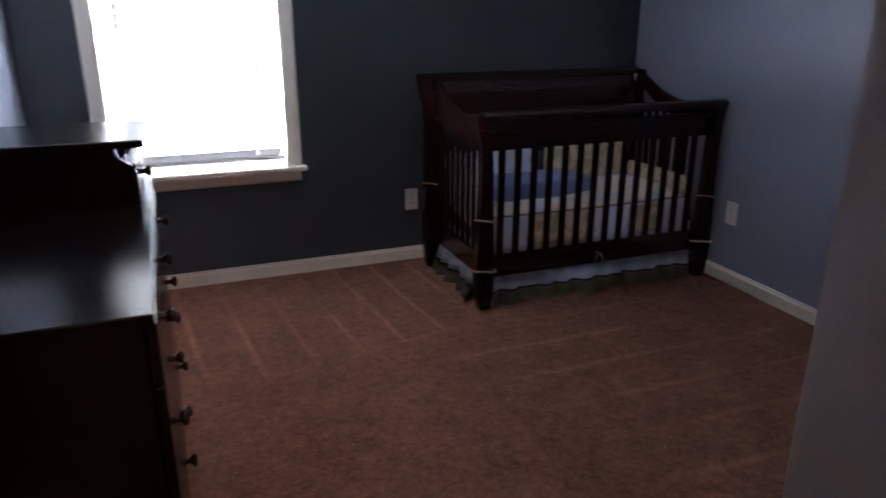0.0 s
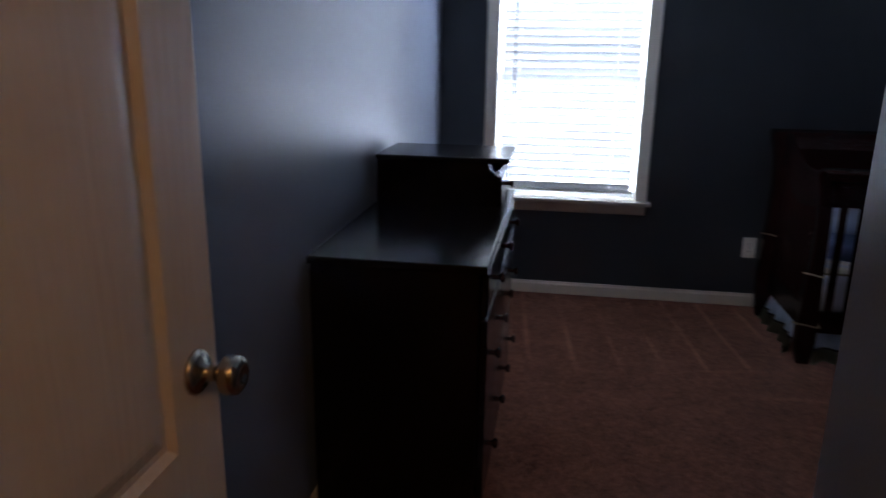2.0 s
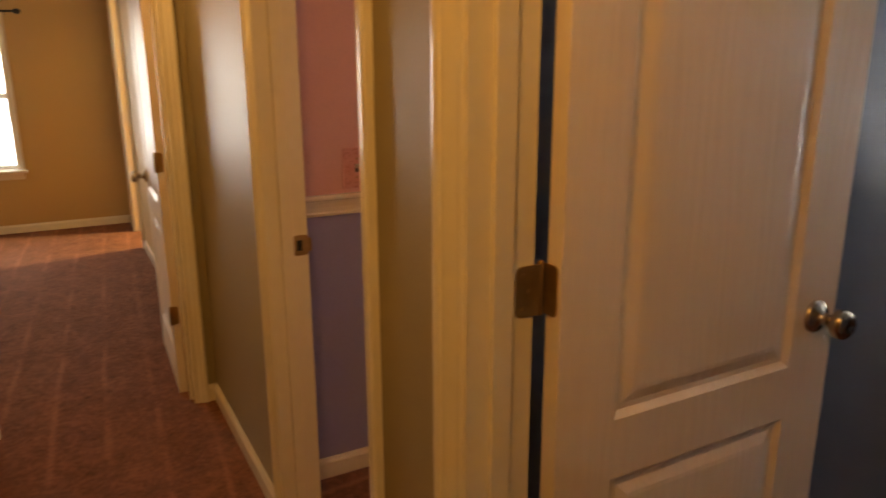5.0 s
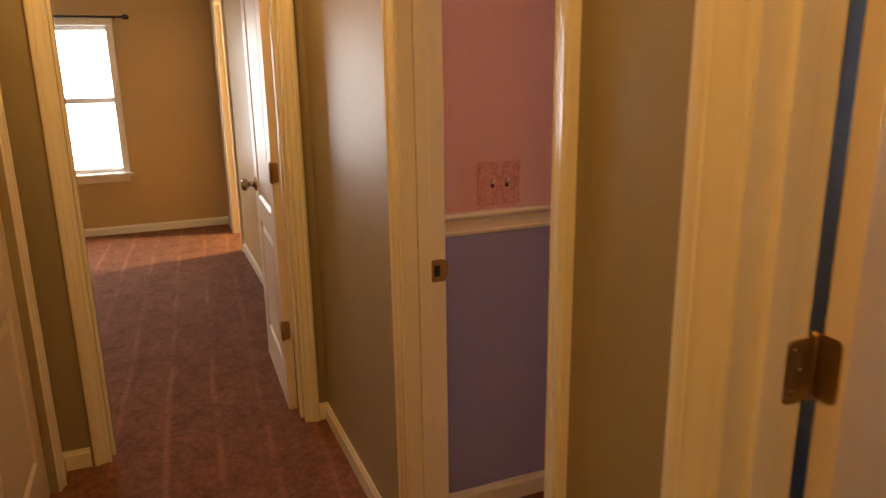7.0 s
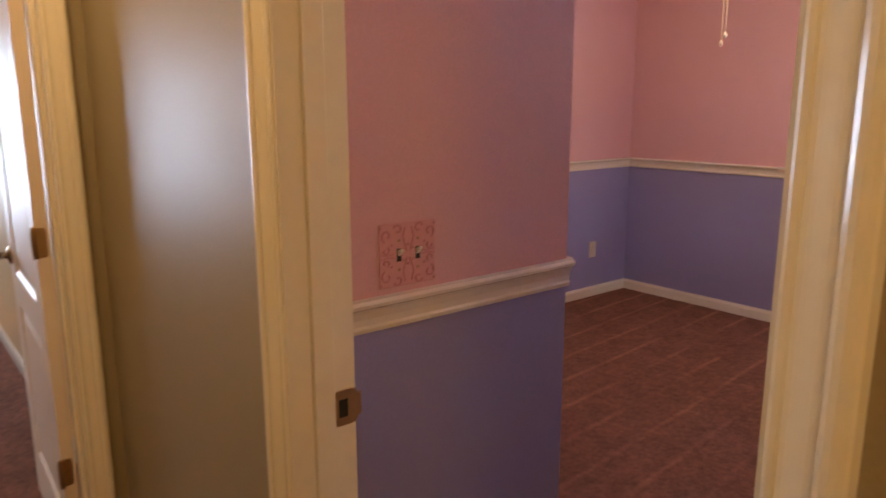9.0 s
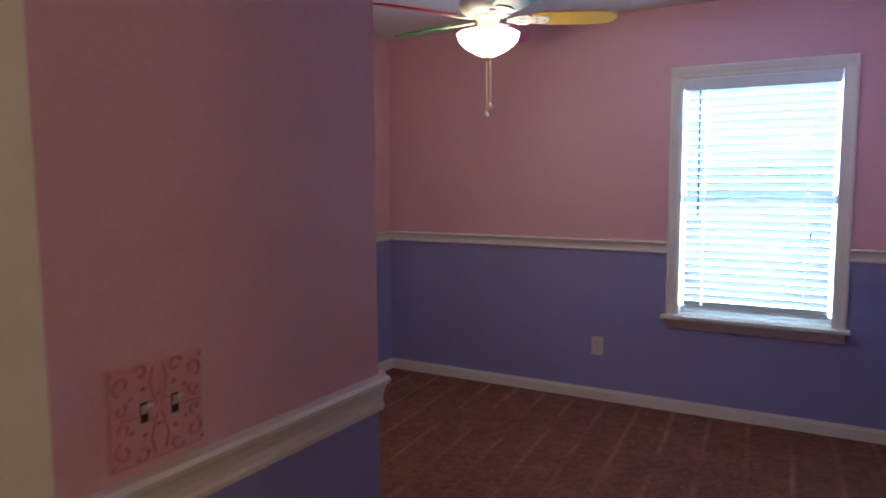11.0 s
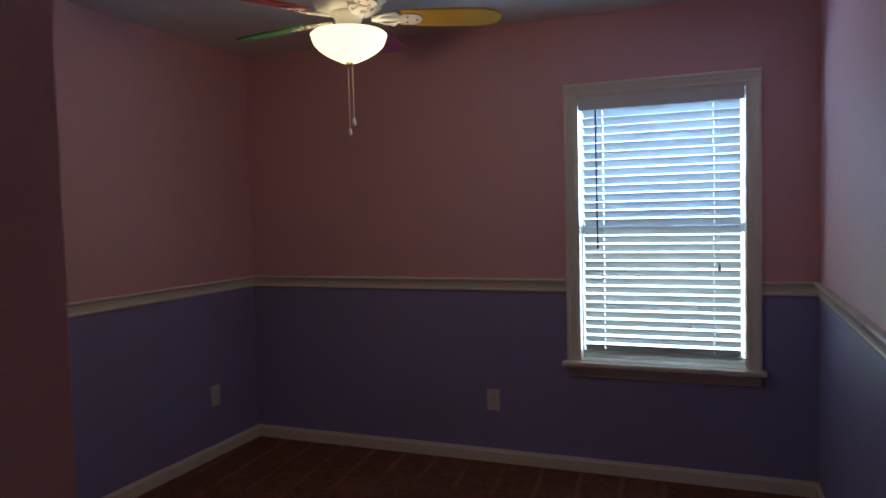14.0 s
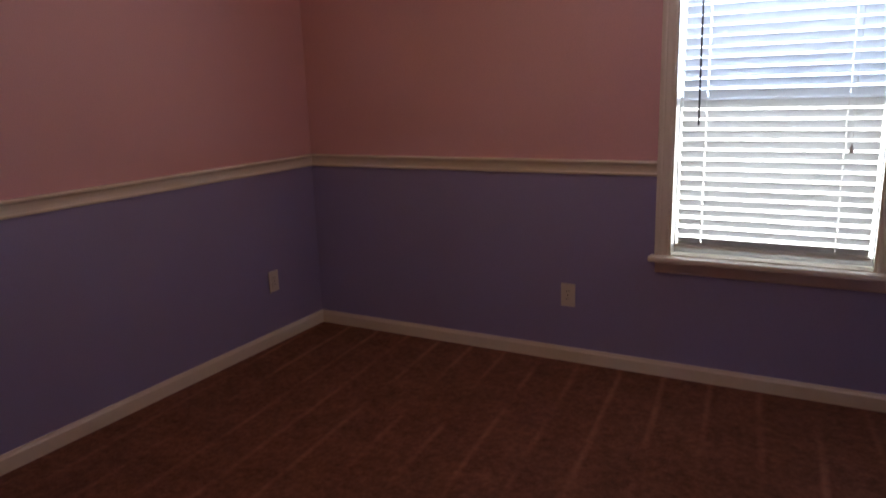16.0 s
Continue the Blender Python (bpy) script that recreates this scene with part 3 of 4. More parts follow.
# ---- windows ----
def window(name, label, m, w, z0, z1, casing=0.06, stool=True):
    """A double-hung window: opening w wide about the origin, the room's wall face at y = 0, outside towards +y."""
    win = thing(name, label, "window", kind="structure")
    a = w / 2
    part("window_jamb", box(-a - 0.008, -a + 0.005, -0.002, 0.144, z0, z1), TRIM, win)
    part("window_jamb", box(a - 0.005, a + 0.008, -0.002, 0.144, z0, z1), TRIM, win)
    part("window_head", box(-a, a, -0.001, 0.143, z1 - 0.004, z1 + 0.010), TRIM, win)
    for s in (-1, 1):
        pts = [(s * (a + 0.004 + u), r) for u, r in casing_profile(casing, -1)]
        part("window_casing", extrude_outline(pts, "z", z0 + 0.006, z1 + 0.004), TRIM, win)
    pts = [(r, z1 + 0.004 + u) for u, r in casing_profile(casing, -1)]
    part("window_casing", extrude_outline(pts, "x", -a - 0.004 - casing, a + 0.004 + casing), TRIM, win)
    bm = box(-a - casing - 0.024, a + casing + 0.024, -0.060, 0.0, z0 - 0.018, z0 + 0.006, 0.006)
    add_box(bm, -a + 0.005, a - 0.005, -0.003, 0.142, z0 - 0.016, z0 + 0.008)
    part("window_sill", bm, TRIM, win, "white rounded window stool")
    part("window_apron", extrude_outline([(-0.014, z0 - 0.018), (-0.018, z0 - 0.03), (-0.014, z0 - 0.066), (-0.008, z0 - 0.076), (0, z0 - 0.076), (0, z0 - 0.018)], "x", -a - casing, a + casing), TRIM, win)
    mid = (z0 + z1) / 2
    for zl, zh, y in ((z0 - 0.004, mid + 0.02, 0.075), (mid - 0.02, z1 - 0.002, 0.105)):
        sash = bmesh.new()
        for b in ((-a + 0.001, -a + 0.009, zl, zh), (a - 0.009, a - 0.001, zl, zh), (-a + 0.009, a - 0.009, zl, zl + 0.045), (-a + 0.009, a - 0.009, zh - 0.04, zh)):
            add_box(sash, b[0], b[1], y, y + 0.028, b[2], b[3])
        s = part("sash", sash, VINYL, win, "white vinyl sash")
        g = part("pane", box(-a + 0.007, a - 0.007, y + 0.012, y + 0.016, zl + 0.043, zh - 0.038), GLASS, s, "clear glass pane")
        g.visible_shadow = False
    part("sash_lock", box(-0.03, 0.03, 0.062, 0.076, mid + 0.02, mid + 0.032, 0.003), VINYL, win)
    win.matrix_world = m
    return win


window("window_1", "white double-hung window with moulded casing", pose(0.5685, NORTH, 0), 0.80, 0.584, 1.93)
window("window_2", "white double-hung window with moulded casing", pose(-1.0075, NORTH, 0), 0.79, 0.584, 1.93)
window("window_3", "white double-hung window without a blind", pose(-6.3, -1.21, 0, 0, 0, 90), 0.82, 0.555, 1.81, 0.05)


# Wand plastic: its dark look against the bright window is put into the colour.
WAND = surface("backlit_dark_plastic", (0.10, 0.11, 0.12), 0.2)
CHAIN = surface("pale_brass_chain", (0.70, 0.55, 0.38), 0.35, 0.1)


def join(bm, other):
    """Adds a second bmesh to the first."""
    me = bpy.data.meshes.new("joined")
    other.to_mesh(me)
    other.free()
    bm.from_mesh(me)
    bpy.data.meshes.remove(me)


def blind(name, label, cx, width, top, bottom, y, tilt, step):
    """A horizontal slat blind: valance, slats on ladder cords, bottom rail, wand and pull cord."""
    b = thing(name, label, "window blind", (cx, y, top))
    a = width / 2
    part("valance", extrude_outline([(-0.034, -0.062), (-0.030, -0.066), (-0.024, -0.062), (-0.024, -0.004), (-0.028, 0.0), (-0.036, -0.004), (-0.036, -0.05)], "x", -a, a), VINYL, b, "flat valance strip")
    part("head_rail", box(-a + 0.004, a - 0.004, -0.022, 0.022, -0.048, -0.004), VINYL, b)
    bm = bmesh.new()
    prof = []
    for k in range(6):
        u = -0.025 + 0.01 * k
        prof.append((u, 0.0026 * (1 - (u / 0.025) ** 2)))
    pts = prof + [(u, v - 0.0024) for u, v in reversed(prof)]
    c, s = math.cos(radians(tilt)), math.sin(radians(tilt))
    pts = [(u * c - v * s, u * s + v * c) for u, v in pts]
    holes = (-a + 0.115, a - 0.135)
    ends = (-a + 0.016, holes[0] - 0.0022, holes[0] + 0.0022, holes[1] - 0.0022, holes[1] + 0.0022, a - 0.016)
    for k in (0, 2, 4):
        join(bm, extrude_outline(pts, "x", ends[k], ends[k + 1]))
    lips = (pts[0:2] + pts[10:12], pts[4:6] + pts[6:8])
    for k in (1, 3):
        for lip in lips:
            join(bm, extrude_outline(lip, "x", ends[k], ends[k + 1]))
    sl = mesh_of("slat", bm, SLAT)
    z = -0.078
    random.seed(4)
    while z > bottom - top + 0.035:
        o = new("slat", sl)
        o.parent = b
        o.location = (random.uniform(-0.001, 0.001), 0, z)
        o.rotation_euler = (radians(random.uniform(-1.6, 1.6)), 0, radians(random.uniform(-0.12, 0.12)))
        z -= step
    part("bottom_rail", box(-a + 0.008, a - 0.008, -0.024, 0.024, bottom - top + 0.003, bottom - top + 0.02, 0.004), VINYL, b)
    for x in (-a + 0.115, a - 0.135):
        for yy in (-0.027, 0.027):
            part("ladder_cord", tube([(x, yy, -0.05), (x, yy, bottom - top + 0.02)], 0.0014, 6), CORD, b)
        part("ladder_tape_knot", lathe([(0, 0), (0.004, 0.002), (0.004, 0.012), (0, 0.016)], (x, -0.027, bottom - top + 0.006), "z", 8), CORD, b)
    part("tilt_wand", tube([(-a + 0.085, -0.040, -0.066), (-a + 0.087, -0.042, -0.4), (-a + 0.090, -0.042, -0.76)], 0.0042, 8), WAND, b, "slim tilt wand in dark backlit tone")
    pull = part("pull_cord", tube([(a - 0.11, -0.038, -0.066), (a - 0.112, -0.038, -0.84)], 0.0012, 6), CORD, b)
    part("tassel", lathe([(0.002, 0), (0.007, -0.006), (0.009, -0.03), (0.0, -0.032)], (a - 0.112, -0.038, -0.84), "z", 10), CORD, pull, "small cord tassel", smooth=True)
    return b


blind("window_blind", "white slat blind lowered and nearly closed", 0.5685, 0.785, 1.925, 0.618, NORTH + 0.035, -54, 0.0425)
blind("window_blind", "white slat blind lowered with slats tilted open", -1.0075, 0.772, 1.925, 0.622, NORTH + 0.035, -45, 0.0425)


# ---- small wall fittings ----
def outlet(name, label, m):
    """A duplex receptacle; its plate lies on the plane y = 0 and faces -y."""
    o = thing(name, label, "wall outlet", group="wall outlets")
    part("cover_plate", box(-0.036, 0.036, -0.006, 0.0, -0.058, 0.058, 0.0025), PLASTIC, o)
    for dz in (-0.02, 0.02):
        r = part("receptacle", box(-0.017, 0.017, -0.008, -0.0055, dz - 0.014, dz + 0.014, 0.0012), PLASTIC, o)
        for dx in (-0.0065, 0.0065):
            part("slot", box(dx - 0.0012, dx + 0.0012, -0.0084, -0.0078, dz - 0.003, dz + 0.006), DARKHOLE, r)
    part("screw", lathe([(0, 0), (0.003, 0), (0.003, -0.0015), (0, -0.002)], (0, -0.006, 0), "y", 10), NICKEL, o)
    o.matrix_world = m
    return o


outlet("wall_outlet", "ivory duplex outlet beside the crib", pose(1.615, NORTH, 0.352))
outlet("wall_outlet", "ivory duplex outlet low on slate wall", pose(3.0, 3.07, 0.37, 0, 0, -90))
outlet("wall_outlet", "ivory duplex outlet on lavender wall", pose(-1.873, NORTH, 0.350))
outlet("wall_outlet", "ivory duplex outlet on lavender wall", pose(-3.405, 3.575, 0.36, 0, 0, 90))
outlet("wall_outlet", "ivory duplex outlet low on tan wall", pose(-4.05, 0.05, 0.345))

switch = thing("light_switch", "pink ornate double toggle switch plate", "light switch", (-1.318, 0.382, 1.090))
part("switch_plate", box(0.0, 0.006, -0.071, 0.071, -0.066, 0.066, 0.003), PLATEPINK, switch)


def scroll(cy, cz, r, start, turn, tails=16):
    """A raised curl on the plate, winding inwards."""
    pts = []
    for k in range(tails):
        f = k / (tails - 1)
        a, q = start + turn * f, r * (1 - 0.62 * f)
        pts.append((0.0060, cy + q * math.cos(a), cz + q * math.sin(a)))
    return tube(pts, 0.0026, 6)


def bead(cy, cz, r=0.0032):
    return lathe([(0, 0.0055), (r, 0.0058), (0.8 * r, 0.0076), (0, 0.0083)], (0, cy, cz), "x", 8)


for sy in (-1, 1):
    for cy, cz, r, st, tn in ((0.054, 0.042, 0.013, -1.2, 5.4), (0.054, -0.042, 0.013, 1.2, -5.4), (0.026, 0.052, 0.011, 0.4, 5.0), (0.026, -0.052, 0.011, -0.4, -5.0), (0.056, 0.012, 0.009, 2.2, 4.8), (0.056, -0.014, 0.009, -2.2, -4.8)):
        part("scroll", scroll(sy * cy, cz, r, st if sy > 0 else math.pi - st, tn * sy), PLATECURL, switch, "raised moulded curl")
    for up in (-1, 1):
        part("stem", tube([(0.0060, sy * 0.003, up * 0.006), (0.0060, sy * 0.009, up * 0.022), (0.0060, sy * 0.013, up * 0.036), (0.0060, sy * 0.008, up * 0.056)], 0.0017, 6), PLATECURL, switch)
        part("stem", tube([(0.0060, sy * 0.034, up * 0.004), (0.0060, sy * 0.050, up * 0.002), (0.0060, sy * 0.067, up * 0.005)], 0.0015, 6), PLATECURL, switch)
        for cy, cz in ((0.0, 0.020), (0.010, 0.012), (0.040, 0.022), (0.066, 0.058)):
            part("bead", bead(sy * cy + 0.001 * sy, up * cz), PLATECURL, switch)
    part("toggle_slot", box(0.0055, 0.0068, sy * 0.0235 - 0.0055, sy * 0.0235 + 0.0055, -0.013, 0.013), DARKHOLE, switch, "dark toggle slot")
    part("toggle", extrude_outline([(0.0065, -0.002), (0.0065, 0.010), (0.017, 0.014), (0.018, 0.009)], "y", sy * 0.0235 - 0.004, sy * 0.0235 + 0.004), PLASTIC, switch, "ivory toggle")
    for dz in (-0.03, 0.03):
        part("screw", lathe([(0, 0.006), (0.003, 0.006), (0.003, 0.0078), (0, 0.008)], (0, sy * 0.0235, dz), "x", 10), BRONZE, switch)

cable = thing("wall_cable", "short white cable stub on lavender wall", "cable", (-0.31, 2.41, 0.46))
part("cable", tube([(-0.001, 0, 0.02), (-0.03, 0, 0.02), (-0.042, 0.004, 0.008), (-0.044, 0.004, -0.03)], 0.0035, 8), CORD, cable, smooth=True)
part("cable_plug", lathe([(0, -0.052), (0.005, -0.050), (0.005, -0.03), (0, -0.03)], (-0.044, 0.004, 0), "z", 10), NICKEL, cable)

rod = thing("curtain_rod", "black iron curtain rod with ball finials", "curtain rod", (-6.23, -1.2, 1.87))
part("rod", tube([(0, -0.60, 0), (0, 0.53, 0)], 0.009, 10), BLACKIRON, rod, smooth=True)
for s, ye in ((-1, -0.60), (1, 0.53)):
    part("finial", lathe([(0.009, 0), (0.014, s * 0.006), (0.024, s * 0.03), (0.018, s * 0.052), (0.0, s * 0.062)], (0, ye, 0), "y", 14), BLACKIRON, rod, smooth=True)
    part("bracket", tube([(0, ye - s * 0.06, -0.01), (-0.03, ye - s * 0.06, -0.02), (-0.07, ye - s * 0.06, -0.02)], 0.005, 8), BLACKIRON, rod)


def ceiling_light(name, x, y):
    c = thing(name, "unseen frosted glass dome ceiling light, lit", "ceiling light", (x, y, H))
    part("canopy", lathe([(0, 0), (0.15, 0), (0.15, -0.02), (0.13, -0.03), (0, -0.03)], (0, 0, 0), "z", 28), NICKEL, c, smooth=True)
    part("dome", lathe([(0.135, -0.03), (0.148, -0.045), (0.145, -0.09), (0.125, -0.15), (0.10, -0.20), (0.07, -0.235), (0.03, -0.255), (0.0, -0.26)], (0, 0, 0), "z", 32), BOWL, c, "lit frosted glass dome", smooth=True).visible_shadow = False


ceiling_light("ceiling_light", 0.66, -0.62)
# Fixture made up to go with the fill lamp at the hall's end.
ceiling_light("ceiling_light", -1.45, -0.52)
ceiling_light("ceiling_light", -4.3, -2.0)

# ---- ceiling fan ----
fan = thing("ceiling_fan", "white ceiling fan with five coloured blades, lit", "ceiling fan", (-1.985, 2.683, H))
part("canopy", lathe([(0, 0), (0.085, 0), (0.085, -0.012), (0.07, -0.04), (0, -0.04)], (0, 0, 0), "z", 28), FANWHITE, fan, smooth=True)
part("down_rod", tube([(0, 0, -0.03), (0, 0, -0.075)], 0.018, 12), FANWHITE, fan, smooth=True)
part("motor_housing", lathe([(0, -0.07), (0.06, -0.07), (0.105, -0.085), (0.128, -0.115), (0.130, -0.165), (0.122, -0.175), (0.122, -0.18), (0.130, -0.186), (0.122, -0.215), (0.095, -0.235), (0, -0.235)], (0, 0, 0), "z", 36), FANWHITE, fan, smooth=True)
part("light_fitter", lathe([(0, -0.235), (0.062, -0.235), (0.060, -0.246), (0.050, -0.258), (0.047, -0.275), (0.052, -0.288), (0.058, -0.300), (0.064, -0.308), (0.064, -0.314), (0, -0.314)], (0, 0, 0), "z", 36), FANWHITE, fan, "white enamel light fitter", smooth=True)


def bowl_side(r0, r1, z0, z1, rows=14):
    """Half the outline of a glass bowl: a lipped rim that rounds down to a flat base."""
    pts = [(r0 * 0.97, z0), (r0, z0 - 0.004), (r0 * 0.985, z0 - 0.010)]
    for k in range(1, rows + 1):
        u = math.sin(0.5 * math.pi * k / rows)
        pts.append((r1 + (r0 * 0.97 - r1) * (1 - u ** 2.1), z0 - 0.012 + (z1 - z0 + 0.012) * u))
    return pts + [(0.0, z1)]


outer = bowl_side(0.140, 0.030, -0.312, -0.414)
inner = [(max(0.0, r - 0.004), z + 0.003) for r, z in reversed(outer[:-1])]
bowl_bm = lathe(outer + [(0.0, -0.411)] + inner, (0, 0, 0), "z", 48)
bowl = part("glass_bowl", bowl_bm, BOWL, fan, "glowing frosted glass bowl", smooth=True)
bowl.visible_shadow = False
part("bowl_finial", lathe([(0, -0.413), (0.012, -0.414), (0.014, -0.424), (0.006, -0.432), (0, -0.434)], (0, 0, 0), "z", 14), BRONZE, fan, smooth=True)
for k, (dx, dy, ln) in enumerate(((0.010, 0.0, 0.185), (-0.010, 0.004, 0.22))):
    ch = part("pull_chain", tube([(dx, dy, -0.43), (dx + 0.001, dy, -0.43 - ln)], 0.0026, 6), CHAIN, fan)
    part("chain_pull", lathe([(0.001, 0.0), (0.005, -0.006), (0.0085, -0.020), (0.006, -0.028), (0, -0.030)], (dx + 0.001, dy, -0.43 - ln), "z", 12), FANWHITE, ch, "small white bell pull", smooth=True)
for k, (paint, word) in enumerate(((YELLOW, "yellow"), (BLUE, "teal blue"), (RED, "red"), (GREEN, "green"), (PURPLE, "maroon"))):
    ang = radians(26 - 72 * k)
    turn = Matrix.Rotation(ang, 4, "Z") @ Matrix.Rotation(radians(-12), 4, "X")
    outline = []
    for u, hw in ((0.19, 0.048), (0.25, 0.058), (0.34, 0.064), (0.44, 0.066), (0.50, 0.062), (0.535, 0.050), (0.555, 0.032), (0.563, 0.012)):
        outline.append((u, hw))
    pts = outline + [(u, -h) for u, h in reversed(outline)]
    bm = extrude_outline(pts, "z", -0.004, 0.004, 0.0015)
    bm.transform(Matrix.Translation((0, 0, -0.252)) @ turn)
    bl = part("fan_blade", bm, paint, fan, word + " painted blade")
    plate = [(0.185, 0.020), (0.205, 0.034), (0.235, 0.040), (0.258, 0.030), (0.272, 0.0), (0.258, -0.030), (0.235, -0.040), (0.205, -0.034), (0.185, -0.020)]
    bm = extrude_outline(plate, "z", -0.009, -0.0045, 0.001)
    join(bm, extrude_outline([(0.085, 0.014), (0.150, 0.009), (0.190, 0.012), (0.190, -0.012), (0.150, -0.009), (0.085, -0.014)], "z", -0.011, -0.003, 0.001))
    for w in (-1, 1):
        curl = [(0.100 + 0.011 * k, w * (0.012 + 0.024 * math.sin(math.pi * k / 9)), -0.007) for k in range(10)]
        join(bm, tube(curl, 0.0045, 6))
        ring = [(0.165 + 0.012 * math.cos(0.8 * k), w * (0.036 + 0.010 * math.sin(0.8 * k)), -0.007) for k in range(7)]
        join(bm, tube(ring, 0.0035, 6))
    bm.transform(Matrix.Translation((0, 0, -0.252)) @ turn)
    part("blade_iron", bm, FANWHITE, bl, "white scrolled blade bracket")
    for sx, sw in ((0.215, 0.018), (0.215, -0.018), (0.250, 0.0)):
        bm = lathe([(0, -0.0088), (0.0048, -0.0092), (0.0036, -0.0115), (0, -0.0122)], (sx, sw, 0), "z", 10)
        bm.transform(Matrix.Translation((0, 0, -0.252)) @ turn)
        part("screw", bm, BRONZE, bl)

# ---- dresser ----
DX0, DX1, DY0, DY1, DT = -0.122, 0.340, 1.652, 2.735, 0.848
dresser = thing("dresser", "espresso wooden dresser with round dark knobs", "dresser", (0, 0, 0))
part("top", box(DX0 - 0.003, DX1 + 0.020, DY0 - 0.015, DY1 + 0.015, DT - 0.022, DT, 0.004), ESPRESSO, dresser, "glossy espresso wooden top")
part("side_panel", box(DX0, DX1, DY0, DY0 + 0.022, 0.0, DT - 0.022, 0.002), ESPRESSO, dresser)
part("side_panel", box(DX0, DX1, DY1 - 0.022, DY1, 0.0, DT - 0.022, 0.002), ESPRESSO, dresser)
part("back_panel", box(DX0, DX0 + 0.008, DY0 + 0.022, DY1 - 0.022, 0.06, DT - 0.022), ESPRESSO, dresser)
part("plinth", box(DX1 - 0.03, DX1 - 0.008, DY0 + 0.022, DY1 - 0.022, 0.0, 0.108), ESPRESSO, dresser)
part("carcass", box(DX0 + 0.008, DX1 - 0.012, DY0 + 0.022, DY1 - 0.022, 0.108, DT - 0.022), ESPRESSO, dresser)
KNOB = [(0.0, 0.0), (0.010, 0.0), (0.007, 0.004), (0.006, 0.012), (0.010, 0.017), (0.0155, 0.021), (0.0155, 0.027), (0.011, 0.031), (0.0, 0.032)]


def drawer(parent, y0, y1, z0, z1, x, knobs):
    d = part("drawer_front", box(x, x + 0.022, y0, y1, z0, z1, 0.005), ESPRESSO, parent)
    for ky in knobs:
        part("knob", lathe(KNOB, (x + 0.022, ky, (z0 + z1) / 2), "x", 16), CHERRY, d, "round turned wooden knob", smooth=True)


inner0, inner1 = DY0 + 0.012, DY1 - 0.012
third = (inner1 - inner0) / 3
for k in range(3):
    a, b = inner0 + k * third + 0.003, inner0 + (k + 1) * third - 0.003
    drawer(dresser, a, b, 0.700, DT - 0.030, DX1 + 0.001, [(a + b) / 2])
half = (inner1 - inner0) / 2
for r in range(2):
    z0 = 0.118 + r * 0.290
    for k in range(2):
        a, b = inner0 + k * half + 0.003, inner0 + (k + 1) * half - 0.003
        drawer(dresser, a, b, z0, z0 + 0.283, DX1 + 0.001, [a + 0.12, b - 0.12])

hutch = thing("dresser_hutch", "espresso raised drawer box on dresser", "dresser hutch", (0, 0, DT))
HY0, HY1, HT = 2.387, 2.725, 0.175
side = [(DX0, 0.0), (DX1 - 0.005, 0.0), (DX1 - 0.005, 0.085), (DX1 - 0.012, 0.105), (DX1 - 0.030, 0.118), (DX1 - 0.045, 0.128), (DX1 - 0.052, 0.155), (DX0, 0.155)]
for a in (HY0, HY1 - 0.02):
    part("side_panel", extrude_outline(side, "y", a, a + 0.02, 0.001), ESPRESSO, hutch, "curved side panel").location = (0, 0, 0)
part("top", box(DX0 - 0.003, DX1 + 0.018, HY0 - 0.015, HY1 + 0.01, 0.155, HT, 0.004), ESPRESSO, hutch, "glossy espresso wooden top")
part("back_panel", box(DX0, DX0 + 0.01, HY0 + 0.02, HY1 - 0.02, 0.0, 0.155), ESPRESSO, hutch)
part("drawer_box", box(DX0 + 0.01, DX1 - 0.03, HY0 + 0.02, HY1 - 0.02, 0.0, 0.10), ESPRESSO, hutch)
drawer(hutch, HY0 + 0.021, HY1 - 0.021, 0.006, 0.108, DX1 - 0.028, [HY0 + 0.17])

# ---- crib ----
crib = thing("crib", "dark cherry sleigh crib made up with bedding", "crib", (0, 0, 0))
CX0, CX1, CY0, CY1 = 1.675, 2.958, 3.210, 3.885


def sleigh_post(xc, way, y0, y1, height, roll):
    """A post with a broad foot, a waist and a top that rolls outwards in x; way is the outward direction."""
    shape = ((0.0, 0.024, 0.026), (0.04, 0.032, 0.032), (0.12, 0.043, 0.042), (0.22, 0.046, 0.043), (0.36, 0.040, 0.038), (0.55, 0.031, 0.032), (0.74, 0.028, 0.028), (0.86, 0.028 + 0.3 * roll, 0.022), (0.93, 0.03 + 0.7 * roll, 0.012), (0.97, 0.032 + roll, 0.0))
    outer = [(xc + way * a, height * f) for f, a, b in shape]
    inner = [(xc - way * b, height * f) for f, a, b in shape]
    curl = [(xc + way * (0.034 + roll), height * 0.985), (xc + way * (0.026 + roll), height), (xc + way * (0.008 + roll), height * 1.006), (xc - way * 0.012, height * 0.996)]
    return extrude_outline(outer + curl + inner[::-1], "y", y0, y1, 0.004)


